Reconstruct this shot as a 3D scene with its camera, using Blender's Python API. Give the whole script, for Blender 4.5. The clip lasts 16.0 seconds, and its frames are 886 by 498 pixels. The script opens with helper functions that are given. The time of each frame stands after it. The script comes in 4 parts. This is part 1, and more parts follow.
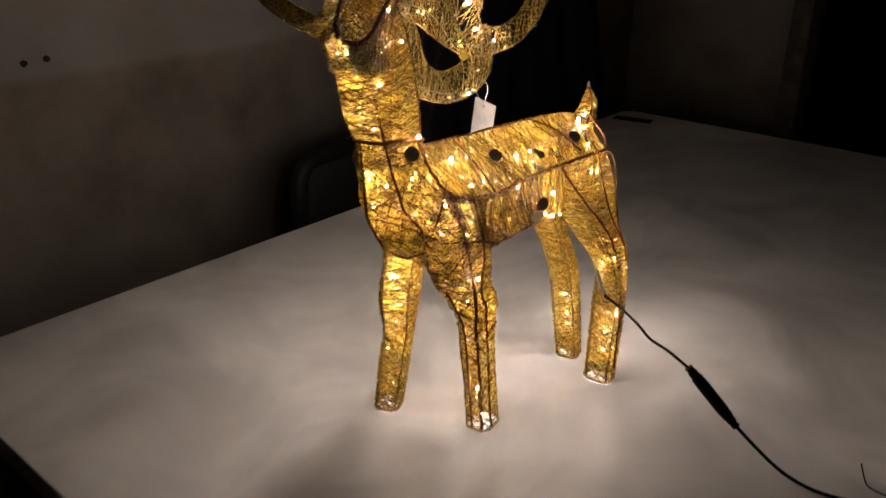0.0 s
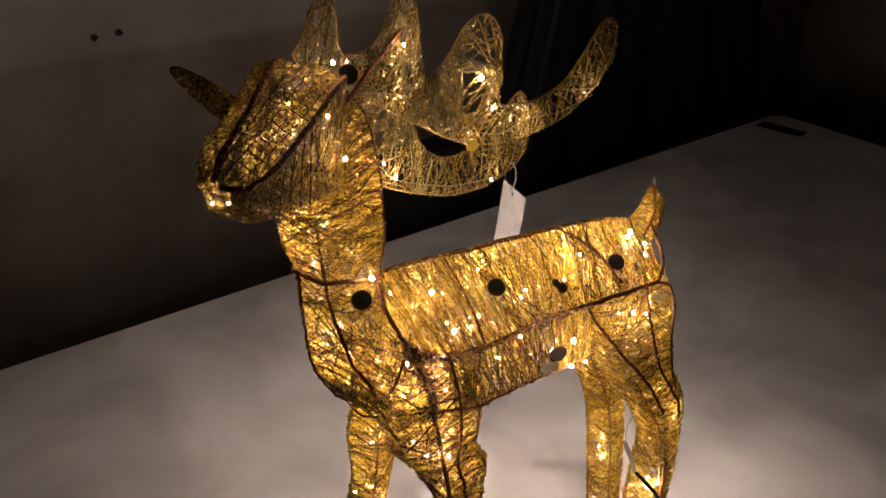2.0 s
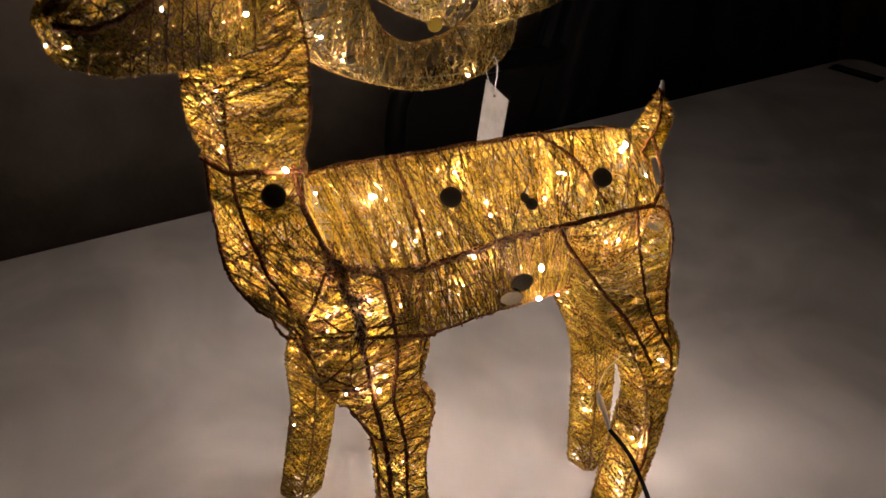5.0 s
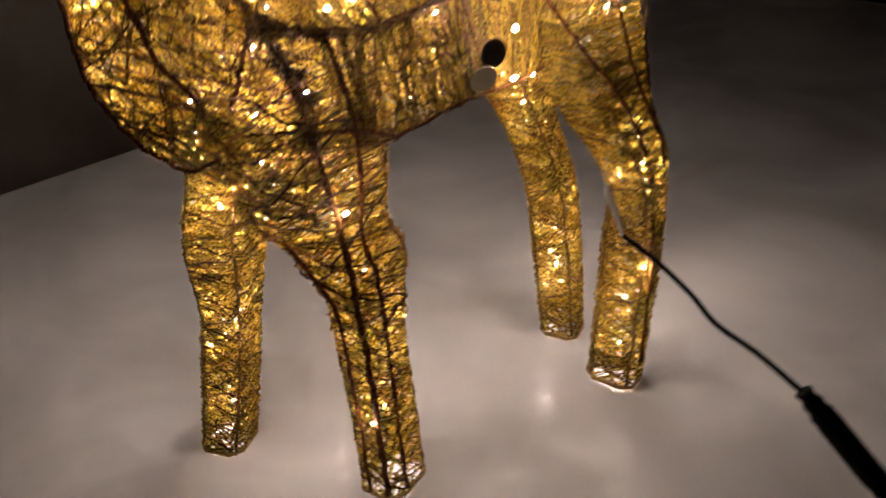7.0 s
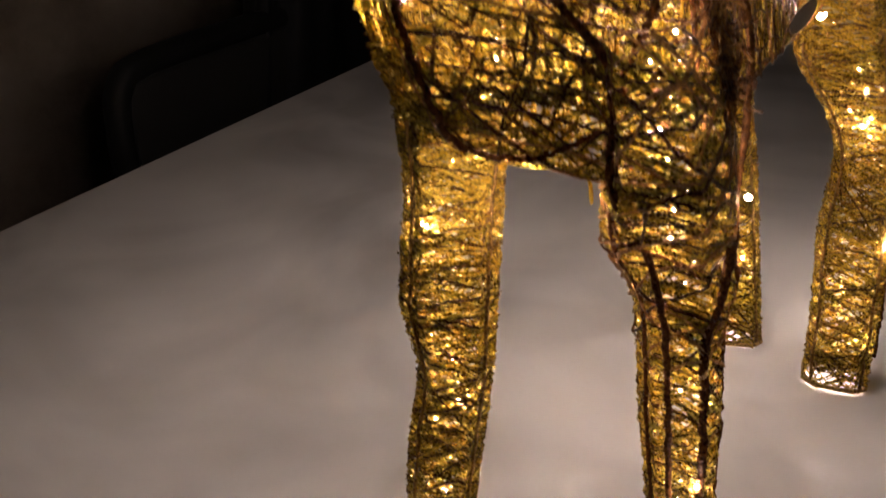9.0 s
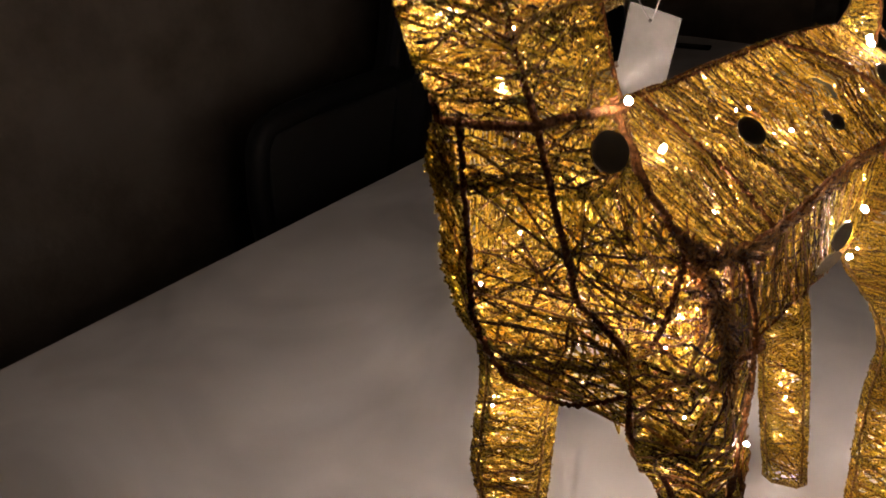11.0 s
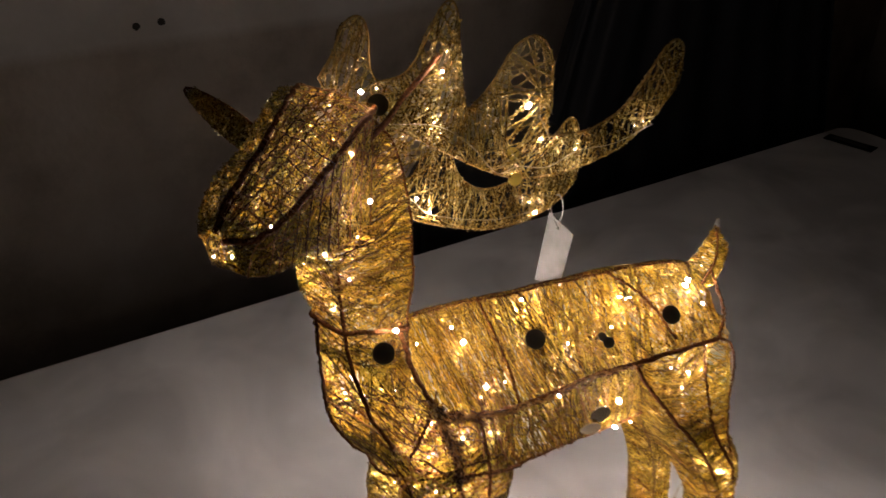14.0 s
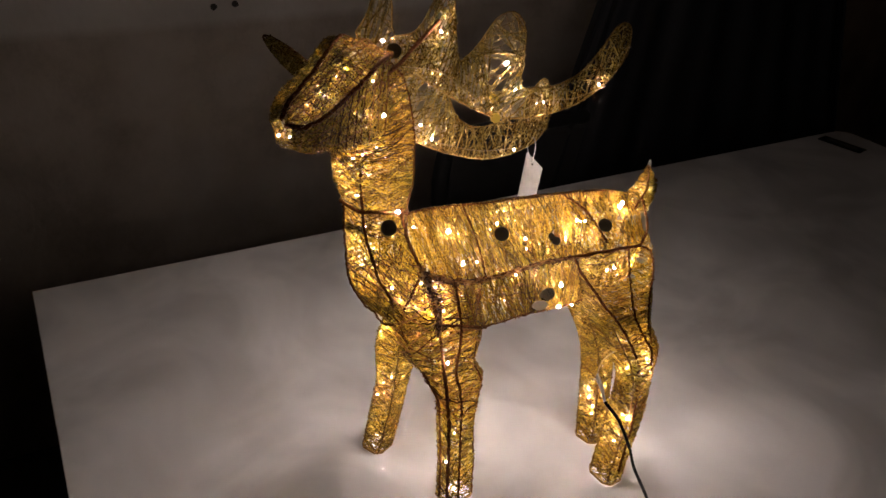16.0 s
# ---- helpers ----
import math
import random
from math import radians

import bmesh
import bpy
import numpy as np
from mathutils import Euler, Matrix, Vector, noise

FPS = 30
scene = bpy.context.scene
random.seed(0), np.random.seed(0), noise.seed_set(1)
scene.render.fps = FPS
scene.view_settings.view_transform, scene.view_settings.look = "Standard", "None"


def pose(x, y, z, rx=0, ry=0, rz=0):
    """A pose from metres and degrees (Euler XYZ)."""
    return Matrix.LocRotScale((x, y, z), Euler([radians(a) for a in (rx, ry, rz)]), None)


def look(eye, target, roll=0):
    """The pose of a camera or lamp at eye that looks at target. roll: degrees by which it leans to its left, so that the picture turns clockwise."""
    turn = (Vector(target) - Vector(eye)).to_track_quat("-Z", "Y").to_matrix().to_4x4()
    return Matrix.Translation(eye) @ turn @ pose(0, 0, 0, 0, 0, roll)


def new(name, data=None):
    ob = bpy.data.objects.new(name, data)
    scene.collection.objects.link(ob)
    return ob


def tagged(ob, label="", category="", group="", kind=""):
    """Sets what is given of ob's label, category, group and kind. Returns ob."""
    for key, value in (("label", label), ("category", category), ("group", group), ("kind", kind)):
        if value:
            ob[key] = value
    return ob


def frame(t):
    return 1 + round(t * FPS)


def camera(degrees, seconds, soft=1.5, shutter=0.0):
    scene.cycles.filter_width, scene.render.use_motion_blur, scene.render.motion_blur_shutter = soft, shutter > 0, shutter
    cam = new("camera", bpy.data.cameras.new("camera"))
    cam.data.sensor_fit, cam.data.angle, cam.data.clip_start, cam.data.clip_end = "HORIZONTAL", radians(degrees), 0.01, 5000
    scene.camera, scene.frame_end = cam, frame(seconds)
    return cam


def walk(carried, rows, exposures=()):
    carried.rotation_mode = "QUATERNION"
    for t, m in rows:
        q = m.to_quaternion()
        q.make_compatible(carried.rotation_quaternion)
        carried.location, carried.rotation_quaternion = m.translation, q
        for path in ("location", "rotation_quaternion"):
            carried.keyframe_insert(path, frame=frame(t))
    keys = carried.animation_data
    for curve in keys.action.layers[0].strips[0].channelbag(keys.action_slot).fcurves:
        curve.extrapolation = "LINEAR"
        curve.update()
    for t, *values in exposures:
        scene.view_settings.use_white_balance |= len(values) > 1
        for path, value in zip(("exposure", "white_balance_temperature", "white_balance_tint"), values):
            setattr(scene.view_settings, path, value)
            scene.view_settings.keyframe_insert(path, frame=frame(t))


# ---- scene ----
cam = camera(57.5, 16.0, soft=1.6, shutter=0.5)
PATH = [
    (0, (-0.2012, -0.9338, 0.479), (1.1805, 0.2665, -0.327), 0.3),
    (0.5, (-0.1107, -0.908, 0.483), (1.2169, 0.3404, -0.342), 0.4),
    (1, (-0.03, -0.8833, 0.505), (1.2109, 0.4288, -0.354), 0.3),
    (1.5, (0.0227, -0.8682, 0.53), (1.1721, 0.4941, -0.377), 0.4),
    (2, (0.0564, -0.8564, 0.55), (1.1076, 0.5419, -0.419), 0.7),
    (2.5, (0.0897, -0.8459, 0.578), (1.0678, 0.5659, -0.448), 1.4),
    (3, (0.1117, -0.834, 0.588), (1.039, 0.579, -0.481), 2.0),
    (3.5, (0.1326, -0.832, 0.574), (1.0171, 0.5905, -0.519), 2.4),
    (4, (0.1523, -0.8436, 0.539), (1.0008, 0.5982, -0.557), 2.1),
    (4.2, (0.158, -0.8414, 0.526), (1.0051, 0.595, -0.578), 2.3),
    (6.3, (0.1334, -0.849, 0.394), (1.2148, 0.4927, -0.621), -0.9),
    (6.5, (0.1299, -0.8313, 0.373), (1.2553, 0.4714, -0.645), -1.2),
    (7, (0.116, -0.7628, 0.316), (1.3921, 0.4155, -0.675), -1.8),
    (7.5, (0.0944, -0.6698, 0.264), (1.503, 0.3639, -0.709), -2.1),
    (8, (0.101, -0.6065, 0.23), (1.6056, 0.2911, -0.734), -1.7),
    (8.5, (0.0832, -0.5706, 0.244), (1.6323, 0.2755, -0.697), -1.9),
    (9, (0.0782, -0.5584, 0.265), (1.6298, 0.2857, -0.672), -1.9),
    (9.5, (0.0793, -0.5543, 0.296), (1.6018, 0.3307, -0.652), -1.4),
    (10, (0.0736, -0.5623, 0.319), (1.5633, 0.3741, -0.631), -1.1),
    (10.2, (0.072, -0.5656, 0.33), (1.5479, 0.3941, -0.618), -1.1),
    (12.3, (0.0538, -0.6485, 0.428), (1.2612, 0.6553, -0.489), -1.8),
    (12.5, (0.0588, -0.6607, 0.442), (1.2293, 0.6758, -0.476), -1.6),
    (13, (0.0849, -0.687, 0.488), (1.16, 0.7102, -0.457), -1.0),
    (13.5, (0.1018, -0.741, 0.518), (1.1017, 0.6908, -0.457), 0.1),
    (14, (0.0981, -0.8072, 0.556), (1.0504, 0.6382, -0.446), 1.4),
    (14.5, (0.0612, -0.8663, 0.571), (0.9855, 0.5868, -0.446), 2.6),
    (15, (0.0316, -0.9106, 0.584), (0.9353, 0.55, -0.439), 3.3),
    (15.5, (0.0287, -0.9624, 0.585), (0.9101, 0.5199, -0.427), 3.3),
    (16, (0.0282, -0.9988, 0.586), (0.8905, 0.5059, -0.409), 3.3),
]
EXPOSURES = [(0, 0.22, 6450, 16), (1.5, 0.08, 6600, 20), (3.5, 0.08, 6700, 22), (4.2, -0.05, 6700, 22), (6.5, -0.42, 6500, 20), (8.0, -0.4, 6500, 21), (10.2, -0.4, 6700, 23), (12.5, -0.3, 6450, 17), (14.0, -0.08, 6100, 18), (16, 0.03, 6200, 20)]
walk(cam, [(t, look(eye, target, roll)) for t, eye, target, roll in PATH], EXPOSURES)

# ---- world and light ----
world = bpy.data.worlds.new("dark_room")
scene.world = world
world.use_nodes = True
world.node_tree.nodes["Background"].inputs["Color"].default_value = (1.0, 0.9, 0.8, 1)
world.node_tree.nodes["Background"].inputs["Strength"].default_value = 0.006
LED_POWER = 5300.0


# ---- materials ----
def material(name, colour, rough=0.5, metal=0.0, spec=0.5):
    m = bpy.data.materials.new(name)
    m.use_nodes = True
    b = m.node_tree.nodes["Principled BSDF"]
    b.inputs["Base Color"].default_value = (*colour, 1)
    b.inputs["Roughness"].default_value = rough
    b.inputs["Metallic"].default_value = metal
    b.inputs["Specular IOR Level"].default_value = spec
    return m, m.node_tree.nodes, m.node_tree.links, b


def noise_node(nodes, links, scale, detail=4.0, rough=0.55, coord="Object"):
    c = nodes.new("ShaderNodeTexCoord")
    n = nodes.new("ShaderNodeTexNoise")
    n.inputs["Scale"].default_value = scale
    n.inputs["Detail"].default_value = detail
    n.inputs["Roughness"].default_value = rough
    links.new(c.outputs[coord], n.inputs["Vector"])
    return n


def ramp(nodes, links, source, stops):
    r = nodes.new("ShaderNodeValToRGB")
    el = r.color_ramp.elements
    while len(el) < len(stops):
        el.new(0.5)
    for e, (p, c) in zip(el, stops):
        e.position, e.color = p, (*c, 1)
    links.new(source, r.inputs["Fac"])
    return r


def bump(nodes, links, height, bsdf, strength, distance):
    b = nodes.new("ShaderNodeBump")
    b.inputs["Strength"].default_value = strength
    b.inputs["Distance"].default_value = distance
    links.new(height, b.inputs["Height"])
    links.new(b.outputs["Normal"], bsdf.inputs["Normal"])
    return b


def thread_material(name, dark, mid, light, glow, rough):
    """Metallised tinsel thread: shiny flakes, and a film that lets some light through."""
    m, nodes, links, b = material(name, mid, rough, 0.3, 0.3)
    geo = nodes.new("ShaderNodeNewGeometry")
    n = noise_node(nodes, links, 1000.0, 2.0)
    add = nodes.new("ShaderNodeMath")
    add.operation = "MULTIPLY_ADD"
    links.new(n.outputs["Fac"], add.inputs[0])
    add.inputs[1].default_value = 1.25
    half = nodes.new("ShaderNodeMath")
    half.operation = "MULTIPLY_ADD"
    half.inputs[1].default_value, half.inputs[2].default_value = 0.6, -0.43
    links.new(geo.outputs["Random Per Island"], half.inputs[0])
    links.new(half.outputs[0], add.inputs[2])
    r = ramp(nodes, links, add.outputs[0], [(0.25, dark), (0.48, mid), (0.75, light)])
    links.new(r.outputs["Color"], b.inputs["Base Color"])
    fine = noise_node(nodes, links, 2200.0, 1.0)
    bm_ = bump(nodes, links, fine.outputs["Fac"], b, 1.0, 0.0016)
    tr = nodes.new("ShaderNodeBsdfTranslucent")
    links.new(r.outputs["Color"], tr.inputs["Color"])
    mix = nodes.new("ShaderNodeMixShader")
    mix.inputs["Fac"].default_value = glow
    links.new(b.outputs["BSDF"], mix.inputs[1])
    links.new(tr.outputs["BSDF"], mix.inputs[2])
    links.new(mix.outputs["Shader"], nodes["Material Output"].inputs["Surface"])
    return m


GOLD = thread_material("gold_tinsel_thread", (0.13, 0.070, 0.006), (0.56, 0.355, 0.032), (0.92, 0.64, 0.078), 0.46, 0.32)
BRONZE = thread_material("bronze_tinsel_thread", (0.06, 0.024, 0.003), (0.17, 0.075, 0.011), (0.42, 0.22, 0.034), 0.12, 0.38)
BROWN = thread_material("brown_net_thread", (0.07, 0.025, 0.006), (0.22, 0.088, 0.020), (0.42, 0.20, 0.050), 0.08, 0.42)
PALE = thread_material("pale_gold_thread", (0.10, 0.054, 0.010), (0.44, 0.280, 0.058), (0.96, 0.73, 0.25), 0.10, 0.24)
WIRE, _n, _l, _b = material("thread_bound_wire", (0.07, 0.03, 0.01), 0.8, 0.2, 0.15)
_k = noise_node(_n, _l, 700.0, 2.0)
_l.new(ramp(_n, _l, _k.outputs["Fac"], [(0.35, (0.06, 0.021, 0.006)), (0.8, (0.28, 0.11, 0.028))]).outputs["Color"], _b.inputs["Base Color"])
bump(_n, _l, _k.outputs["Fac"], _b, 1.0, 0.001)
LEG_WIRE, _n, _l, _b = material("bronze_bound_wire", (0.2, 0.11, 0.03), 0.45, 0.7)
_k = noise_node(_n, _l, 800.0, 2.0)
_l.new(ramp(_n, _l, _k.outputs["Fac"], [(0.3, (0.06, 0.028, 0.006)), (0.7, (0.42, 0.24, 0.06))]).outputs["Color"], _b.inputs["Base Color"])
bump(_n, _l, _k.outputs["Fac"], _b, 0.8, 0.001)
GOLD_WIRE, _n, _l, _b = material("gold_bound_wire", (0.55, 0.36, 0.12), 0.4, 0.8)
_k = noise_node(_n, _l, 900.0, 2.0)
_l.new(ramp(_n, _l, _k.outputs["Fac"], [(0.3, (0.10, 0.05, 0.01)), (0.7, (0.60, 0.38, 0.10))]).outputs["Color"], _b.inputs["Base Color"])
bump(_n, _l, _k.outputs["Fac"], _b, 0.8, 0.001)
def flake_material(name, dark, mid, light):
    """Glitter: small shiny flakes of film that also pass some light."""
    m, nodes, links, b = material(name, mid, 0.18, 0.9)
    geo = nodes.new("ShaderNodeNewGeometry")
    r = ramp(nodes, links, geo.outputs["Random Per Island"], [(0.0, dark), (0.55, mid), (0.85, light)])
    links.new(r.outputs["Color"], b.inputs["Base Color"])
    tr = nodes.new("ShaderNodeBsdfTranslucent")
    links.new(r.outputs["Color"], tr.inputs["Color"])
    mix = nodes.new("ShaderNodeMixShader")
    mix.inputs["Fac"].default_value = 0.35
    links.new(b.outputs["BSDF"], mix.inputs[1])
    links.new(tr.outputs["BSDF"], mix.inputs[2])
    links.new(mix.outputs["Shader"], nodes["Material Output"].inputs["Surface"])
    return m


FLAKE = flake_material("gold_glitter", (0.08, 0.042, 0.005), (0.50, 0.33, 0.045), (1.0, 0.78, 0.22))
PALE_FLAKE = flake_material("pale_gold_glitter", (0.10, 0.058, 0.014), (0.58, 0.40, 0.11), (1.0, 0.83, 0.42))
SATIN, _n, _l, _b = material("satin_gold_sequin", (0.55, 0.40, 0.06), 0.45, 0.4)
SEQUIN, _n, _l, _b = material("gold_sequin", (0.45, 0.38, 0.27), 0.16, 1.0)
MIRROR, _n, _l, _b = material("polished_gold_sequin", (0.60, 0.48, 0.25), 0.10, 1.0)
COPPER, _n, _l, _b = material("fine_lighting_wire", (0.50, 0.40, 0.24), 0.4, 0.9)
CLEAR, _n, _l, _b = material("clear_resin_sleeve", (0.85, 0.82, 0.76), 0.25)
_b.inputs["Transmission Weight"].default_value = 0.6

def diode_material(name, power):
    m = bpy.data.materials.new(name)
    m.use_nodes = True
    nodes = m.node_tree.nodes
    nodes.remove(nodes["Principled BSDF"])
    e = nodes.new("ShaderNodeEmission")
    e.inputs["Color"].default_value = (1.0, 0.865, 0.73, 1)
    e.inputs["Strength"].default_value = power
    m.node_tree.links.new(e.outputs[0], nodes["Material Output"].inputs["Surface"])
    return m


BULB = diode_material("warm_white_diode", 3.0 * LED_POWER)
SOFT_BULB = diode_material("thread_covered_diode", 0.6 * LED_POWER)
BARE_BULB = diode_material("bare_diode", 0.12 * LED_POWER)

TABLE, _n, _l, _b = material("white_laminate", (0.78, 0.75, 0.71), 0.10, 0.0, 0.25)
_k = noise_node(_n, _l, 6.0, 3.0, 0.5)
_k.inputs["Distortion"].default_value = 0.8
_l.new(ramp(_n, _l, _k.outputs["Fac"], [(0.36, (0.60, 0.575, 0.55)), (0.64, (0.86, 0.83, 0.80))]).outputs["Color"], _b.inputs["Base Color"])
_k = noise_node(_n, _l, 14.0, 5.0, 0.6)
_r = _n.new("ShaderNodeMapRange")
_r.inputs["To Min"].default_value, _r.inputs["To Max"].default_value = 0.26, 0.34
_l.new(_k.outputs["Fac"], _r.inputs["Value"])
_l.new(_r.outputs[0], _b.inputs["Roughness"])
_b.inputs["Coat Weight"].default_value = 0.7
_b.inputs["Coat Roughness"].default_value = 0.012
_k = noise_node(_n, _l, 160.0, 2.0)
bump(_n, _l, _k.outputs["Fac"], _b, 0.06, 0.001)

STEEL, _n, _l, _b = material("grey_steel", (0.25, 0.25, 0.26), 0.4, 0.8)

WALL, _n, _l, _b = material("painted_plaster_wall", (0.42, 0.36, 0.29), 0.75)
_sep = _n.new("ShaderNodeSeparateXYZ")
_geo = _n.new("ShaderNodeNewGeometry")
_l.new(_geo.outputs["Position"], _sep.inputs[0])
_w = noise_node(_n, _l, 3.0, 3.0)
_wob = _n.new("ShaderNodeMath")
_wob.operation = "MULTIPLY_ADD"
_wob.inputs[1].default_value = 0.03
_l.new(_w.outputs["Fac"], _wob.inputs[0])
_l.new(_sep.outputs["Z"], _wob.inputs[2])
_dado = _n.new("ShaderNodeMapRange")
_dado.inputs["From Min"].default_value, _dado.inputs["From Max"].default_value = 0.175, 0.195
_l.new(_wob.outputs[0], _dado.inputs["Value"])
_st = noise_node(_n, _l, 4.5, 7.0, 0.65)
_low = ramp(_n, _l, _st.outputs["Fac"], [(0.3, (0.38, 0.315, 0.24)), (0.5, (0.60, 0.51, 0.41)), (0.72, (0.70, 0.62, 0.52))])
_up = ramp(_n, _l, _st.outputs["Fac"], [(0.3, (0.64, 0.58, 0.50)), (0.6, (0.80, 0.74, 0.66))])
_mx = _n.new("ShaderNodeMix")
_mx.data_type = "RGBA"
_l.new(_dado.outputs[0], _mx.inputs["Factor"])
_l.new(_low.outputs["Color"], _mx.inputs["A"])
_l.new(_up.outputs["Color"], _mx.inputs["B"])
_l.new(_mx.outputs["Result"], _b.inputs["Base Color"])
_k = noise_node(_n, _l, 60.0, 5.0)
bump(_n, _l, _k.outputs["Fac"], _b, 0.3, 0.004)

FLOOR, _n, _l, _b = material("dark_floor_tile", (0.12, 0.10, 0.085), 0.5)
_k = noise_node(_n, _l, 6.0, 5.0)
_l.new(ramp(_n, _l, _k.outputs["Fac"], [(0.3, (0.08, 0.07, 0.06)), (0.7, (0.16, 0.14, 0.12))]).outputs["Color"], _b.inputs["Base Color"])
CEIL, _n, _l, _b = material("ceiling_plaster", (0.80, 0.78, 0.74), 0.8)
_k = noise_node(_n, _l, 40.0, 4.0)
bump(_n, _l, _k.outputs["Fac"], _b, 0.3, 0.004)
DARKWOOD, _n, _l, _b = material("dark_door_frame", (0.30, 0.25, 0.19), 0.6)
_k = noise_node(_n, _l, 18.0, 5.0)
_l.new(ramp(_n, _l, _k.outputs["Fac"], [(0.3, (0.16, 0.13, 0.10)), (0.7, (0.38, 0.33, 0.26))]).outputs["Color"], _b.inputs["Base Color"])
# black of the draped cover, and the darkness painted on the far room's walls
BLACK_GLOSS, _n, _l, _b = material("black_cover_and_darkness", (0.019, 0.019, 0.0205), 0.55, 0.0, 0.10)
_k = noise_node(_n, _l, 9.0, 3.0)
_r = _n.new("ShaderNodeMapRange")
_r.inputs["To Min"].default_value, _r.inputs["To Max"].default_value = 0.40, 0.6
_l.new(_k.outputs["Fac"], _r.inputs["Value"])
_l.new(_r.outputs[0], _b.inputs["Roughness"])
# bright metal for the glints on the cover's fold
CHROME, _n, _l, _b = material("polished_steel_glint", (0.30, 0.30, 0.31), 0.10, 1.0)
BLACK_PLASTIC, _n, _l, _b = material("black_rubber", (0.004, 0.0035, 0.003), 0.7, 0.0, 0.12)
_k = noise_node(_n, _l, 500.0, 2.0)
bump(_n, _l, _k.outputs["Fac"], _b, 0.4, 0.0008)
BLACK_TUBE, _n, _l, _b = material("black_chair_frame", (0.015, 0.015, 0.015), 0.6, 0.0, 0.3)
GREY_PAD, _n, _l, _b = material("grey_chair_fabric", (0.022, 0.021, 0.020), 0.9)
_k = noise_node(_n, _l, 400.0, 2.0)
bump(_n, _l, _k.outputs["Fac"], _b, 0.5, 0.001)
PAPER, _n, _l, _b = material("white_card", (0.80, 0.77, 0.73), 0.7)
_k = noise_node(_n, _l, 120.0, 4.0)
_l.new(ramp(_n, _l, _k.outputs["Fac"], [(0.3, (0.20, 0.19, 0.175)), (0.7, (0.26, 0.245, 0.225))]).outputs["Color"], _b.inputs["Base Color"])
HOLE, _n, _l, _b = material("wall_plug_hole", (0.06, 0.05, 0.04), 0.9)


# ---- geometry helpers ----
class Soup:
    """Vertices and faces gathered for one mesh."""

    def __init__(self):
        self.v, self.f, self.n, self.lines = [], [], 0, []

    def add(self, verts, faces):
        self.v.append(np.asarray(verts, float))
        self.f.extend([tuple(i + self.n for i in f) for f in faces])
        self.n += len(verts)

    def strand(self, pts, r, sides=3, caps=False, closed=False, taper=None):
        p = np.asarray(pts, float)
        self.lines.append(p)
        n = len(p)
        if closed:
            t = np.roll(p, -1, 0) - np.roll(p, 1, 0)
        else:
            t = np.gradient(p, axis=0)
        t /= np.linalg.norm(t, axis=1)[:, None] + 1e-12
        ref = np.array((0.31, 0.52, 0.79))
        if abs(t.mean(0) @ ref) > 0.9 * np.linalg.norm(t.mean(0)) + 1e-9:
            ref = np.array((0.9, -0.3, 0.1))
        a = np.cross(t, ref)
        a /= np.linalg.norm(a, axis=1)[:, None] + 1e-12
        b = np.cross(t, a)
        ang = np.arange(sides) * 2 * math.pi / sides
        rr = np.full(n, r) if taper is None else r * np.asarray(taper, float)
        ring = p[:, None, :] + rr[:, None, None] * (np.cos(ang)[None, :, None] * a[:, None, :] + np.sin(ang)[None, :, None] * b[:, None, :])
        faces = []
        for i in range(n if closed else n - 1):
            j = (i + 1) % n
            for k in range(sides):
                l = (k + 1) % sides
                faces.append((i * sides + k, i * sides + l, j * sides + l, j * sides + k))
        if caps:
            faces.append(tuple(range(sides))[::-1])
            faces.append(tuple((n - 1) * sides + k for k in range(sides)))
        self.add(ring.reshape(-1, 3), faces)

    def mesh(self, name, mat, smooth=True):
        me = bpy.data.meshes.new(name)
        me.from_pydata(np.concatenate(self.v).tolist(), [], self.f)
        me.materials.append(mat)
        me.polygons.foreach_set("use_smooth", [smooth] * len(me.polygons))
        me.update()
        return me


def part(name, shape, mat, parent=None, label="", smooth=True):
    """One mesh object from a Soup or a bmesh, under its thing."""
    if isinstance(shape, Soup):
        me = shape.mesh(name, mat, smooth)
    else:
        me = bpy.data.meshes.new(name)
        shape.to_mesh(me)
        shape.free()
        me.materials.append(mat)
        me.polygons.foreach_set("use_smooth", [smooth] * len(me.polygons))
    ob = new(name, me)
    ob.parent = parent
    return tagged(ob, label)


def box(x0, x1, y0, y1, z0, z1, bevel=0.0, segments=2):
    bm = bmesh.new()
    bmesh.ops.create_cube(bm, size=1)
    bmesh.ops.scale(bm, vec=(x1 - x0, y1 - y0, z1 - z0), verts=bm.verts)
    bmesh.ops.translate(bm, vec=((x0 + x1) / 2, (y0 + y1) / 2, (z0 + z1) / 2), verts=bm.verts)
    if bevel:
        bmesh.ops.bevel(bm, geom=bm.edges[:], offset=bevel, segments=segments, profile=0.5, affect="EDGES")
    return bm


def prism(outline, z0, z1, bevel=0.0):
    """A flat plate with the given outline, between two heights."""
    bm = bmesh.new()
    f = bm.faces.new([bm.verts.new((x, y, z0)) for x, y in outline])
    ex = bmesh.ops.extrude_face_region(bm, geom=[f])
    top = [g for g in ex["geom"] if isinstance(g, bmesh.types.BMVert)]
    bmesh.ops.translate(bm, vec=(0, 0, z1 - z0), verts=top)
    bmesh.ops.recalc_face_normals(bm, faces=bm.faces[:])
    if bevel:
        edges = [e for e in bm.edges if abs(e.verts[0].co.z - e.verts[1].co.z) < 1e-6]
        bmesh.ops.bevel(bm, geom=edges, offset=bevel, segments=2, profile=0.5, affect="EDGES")
    return bm


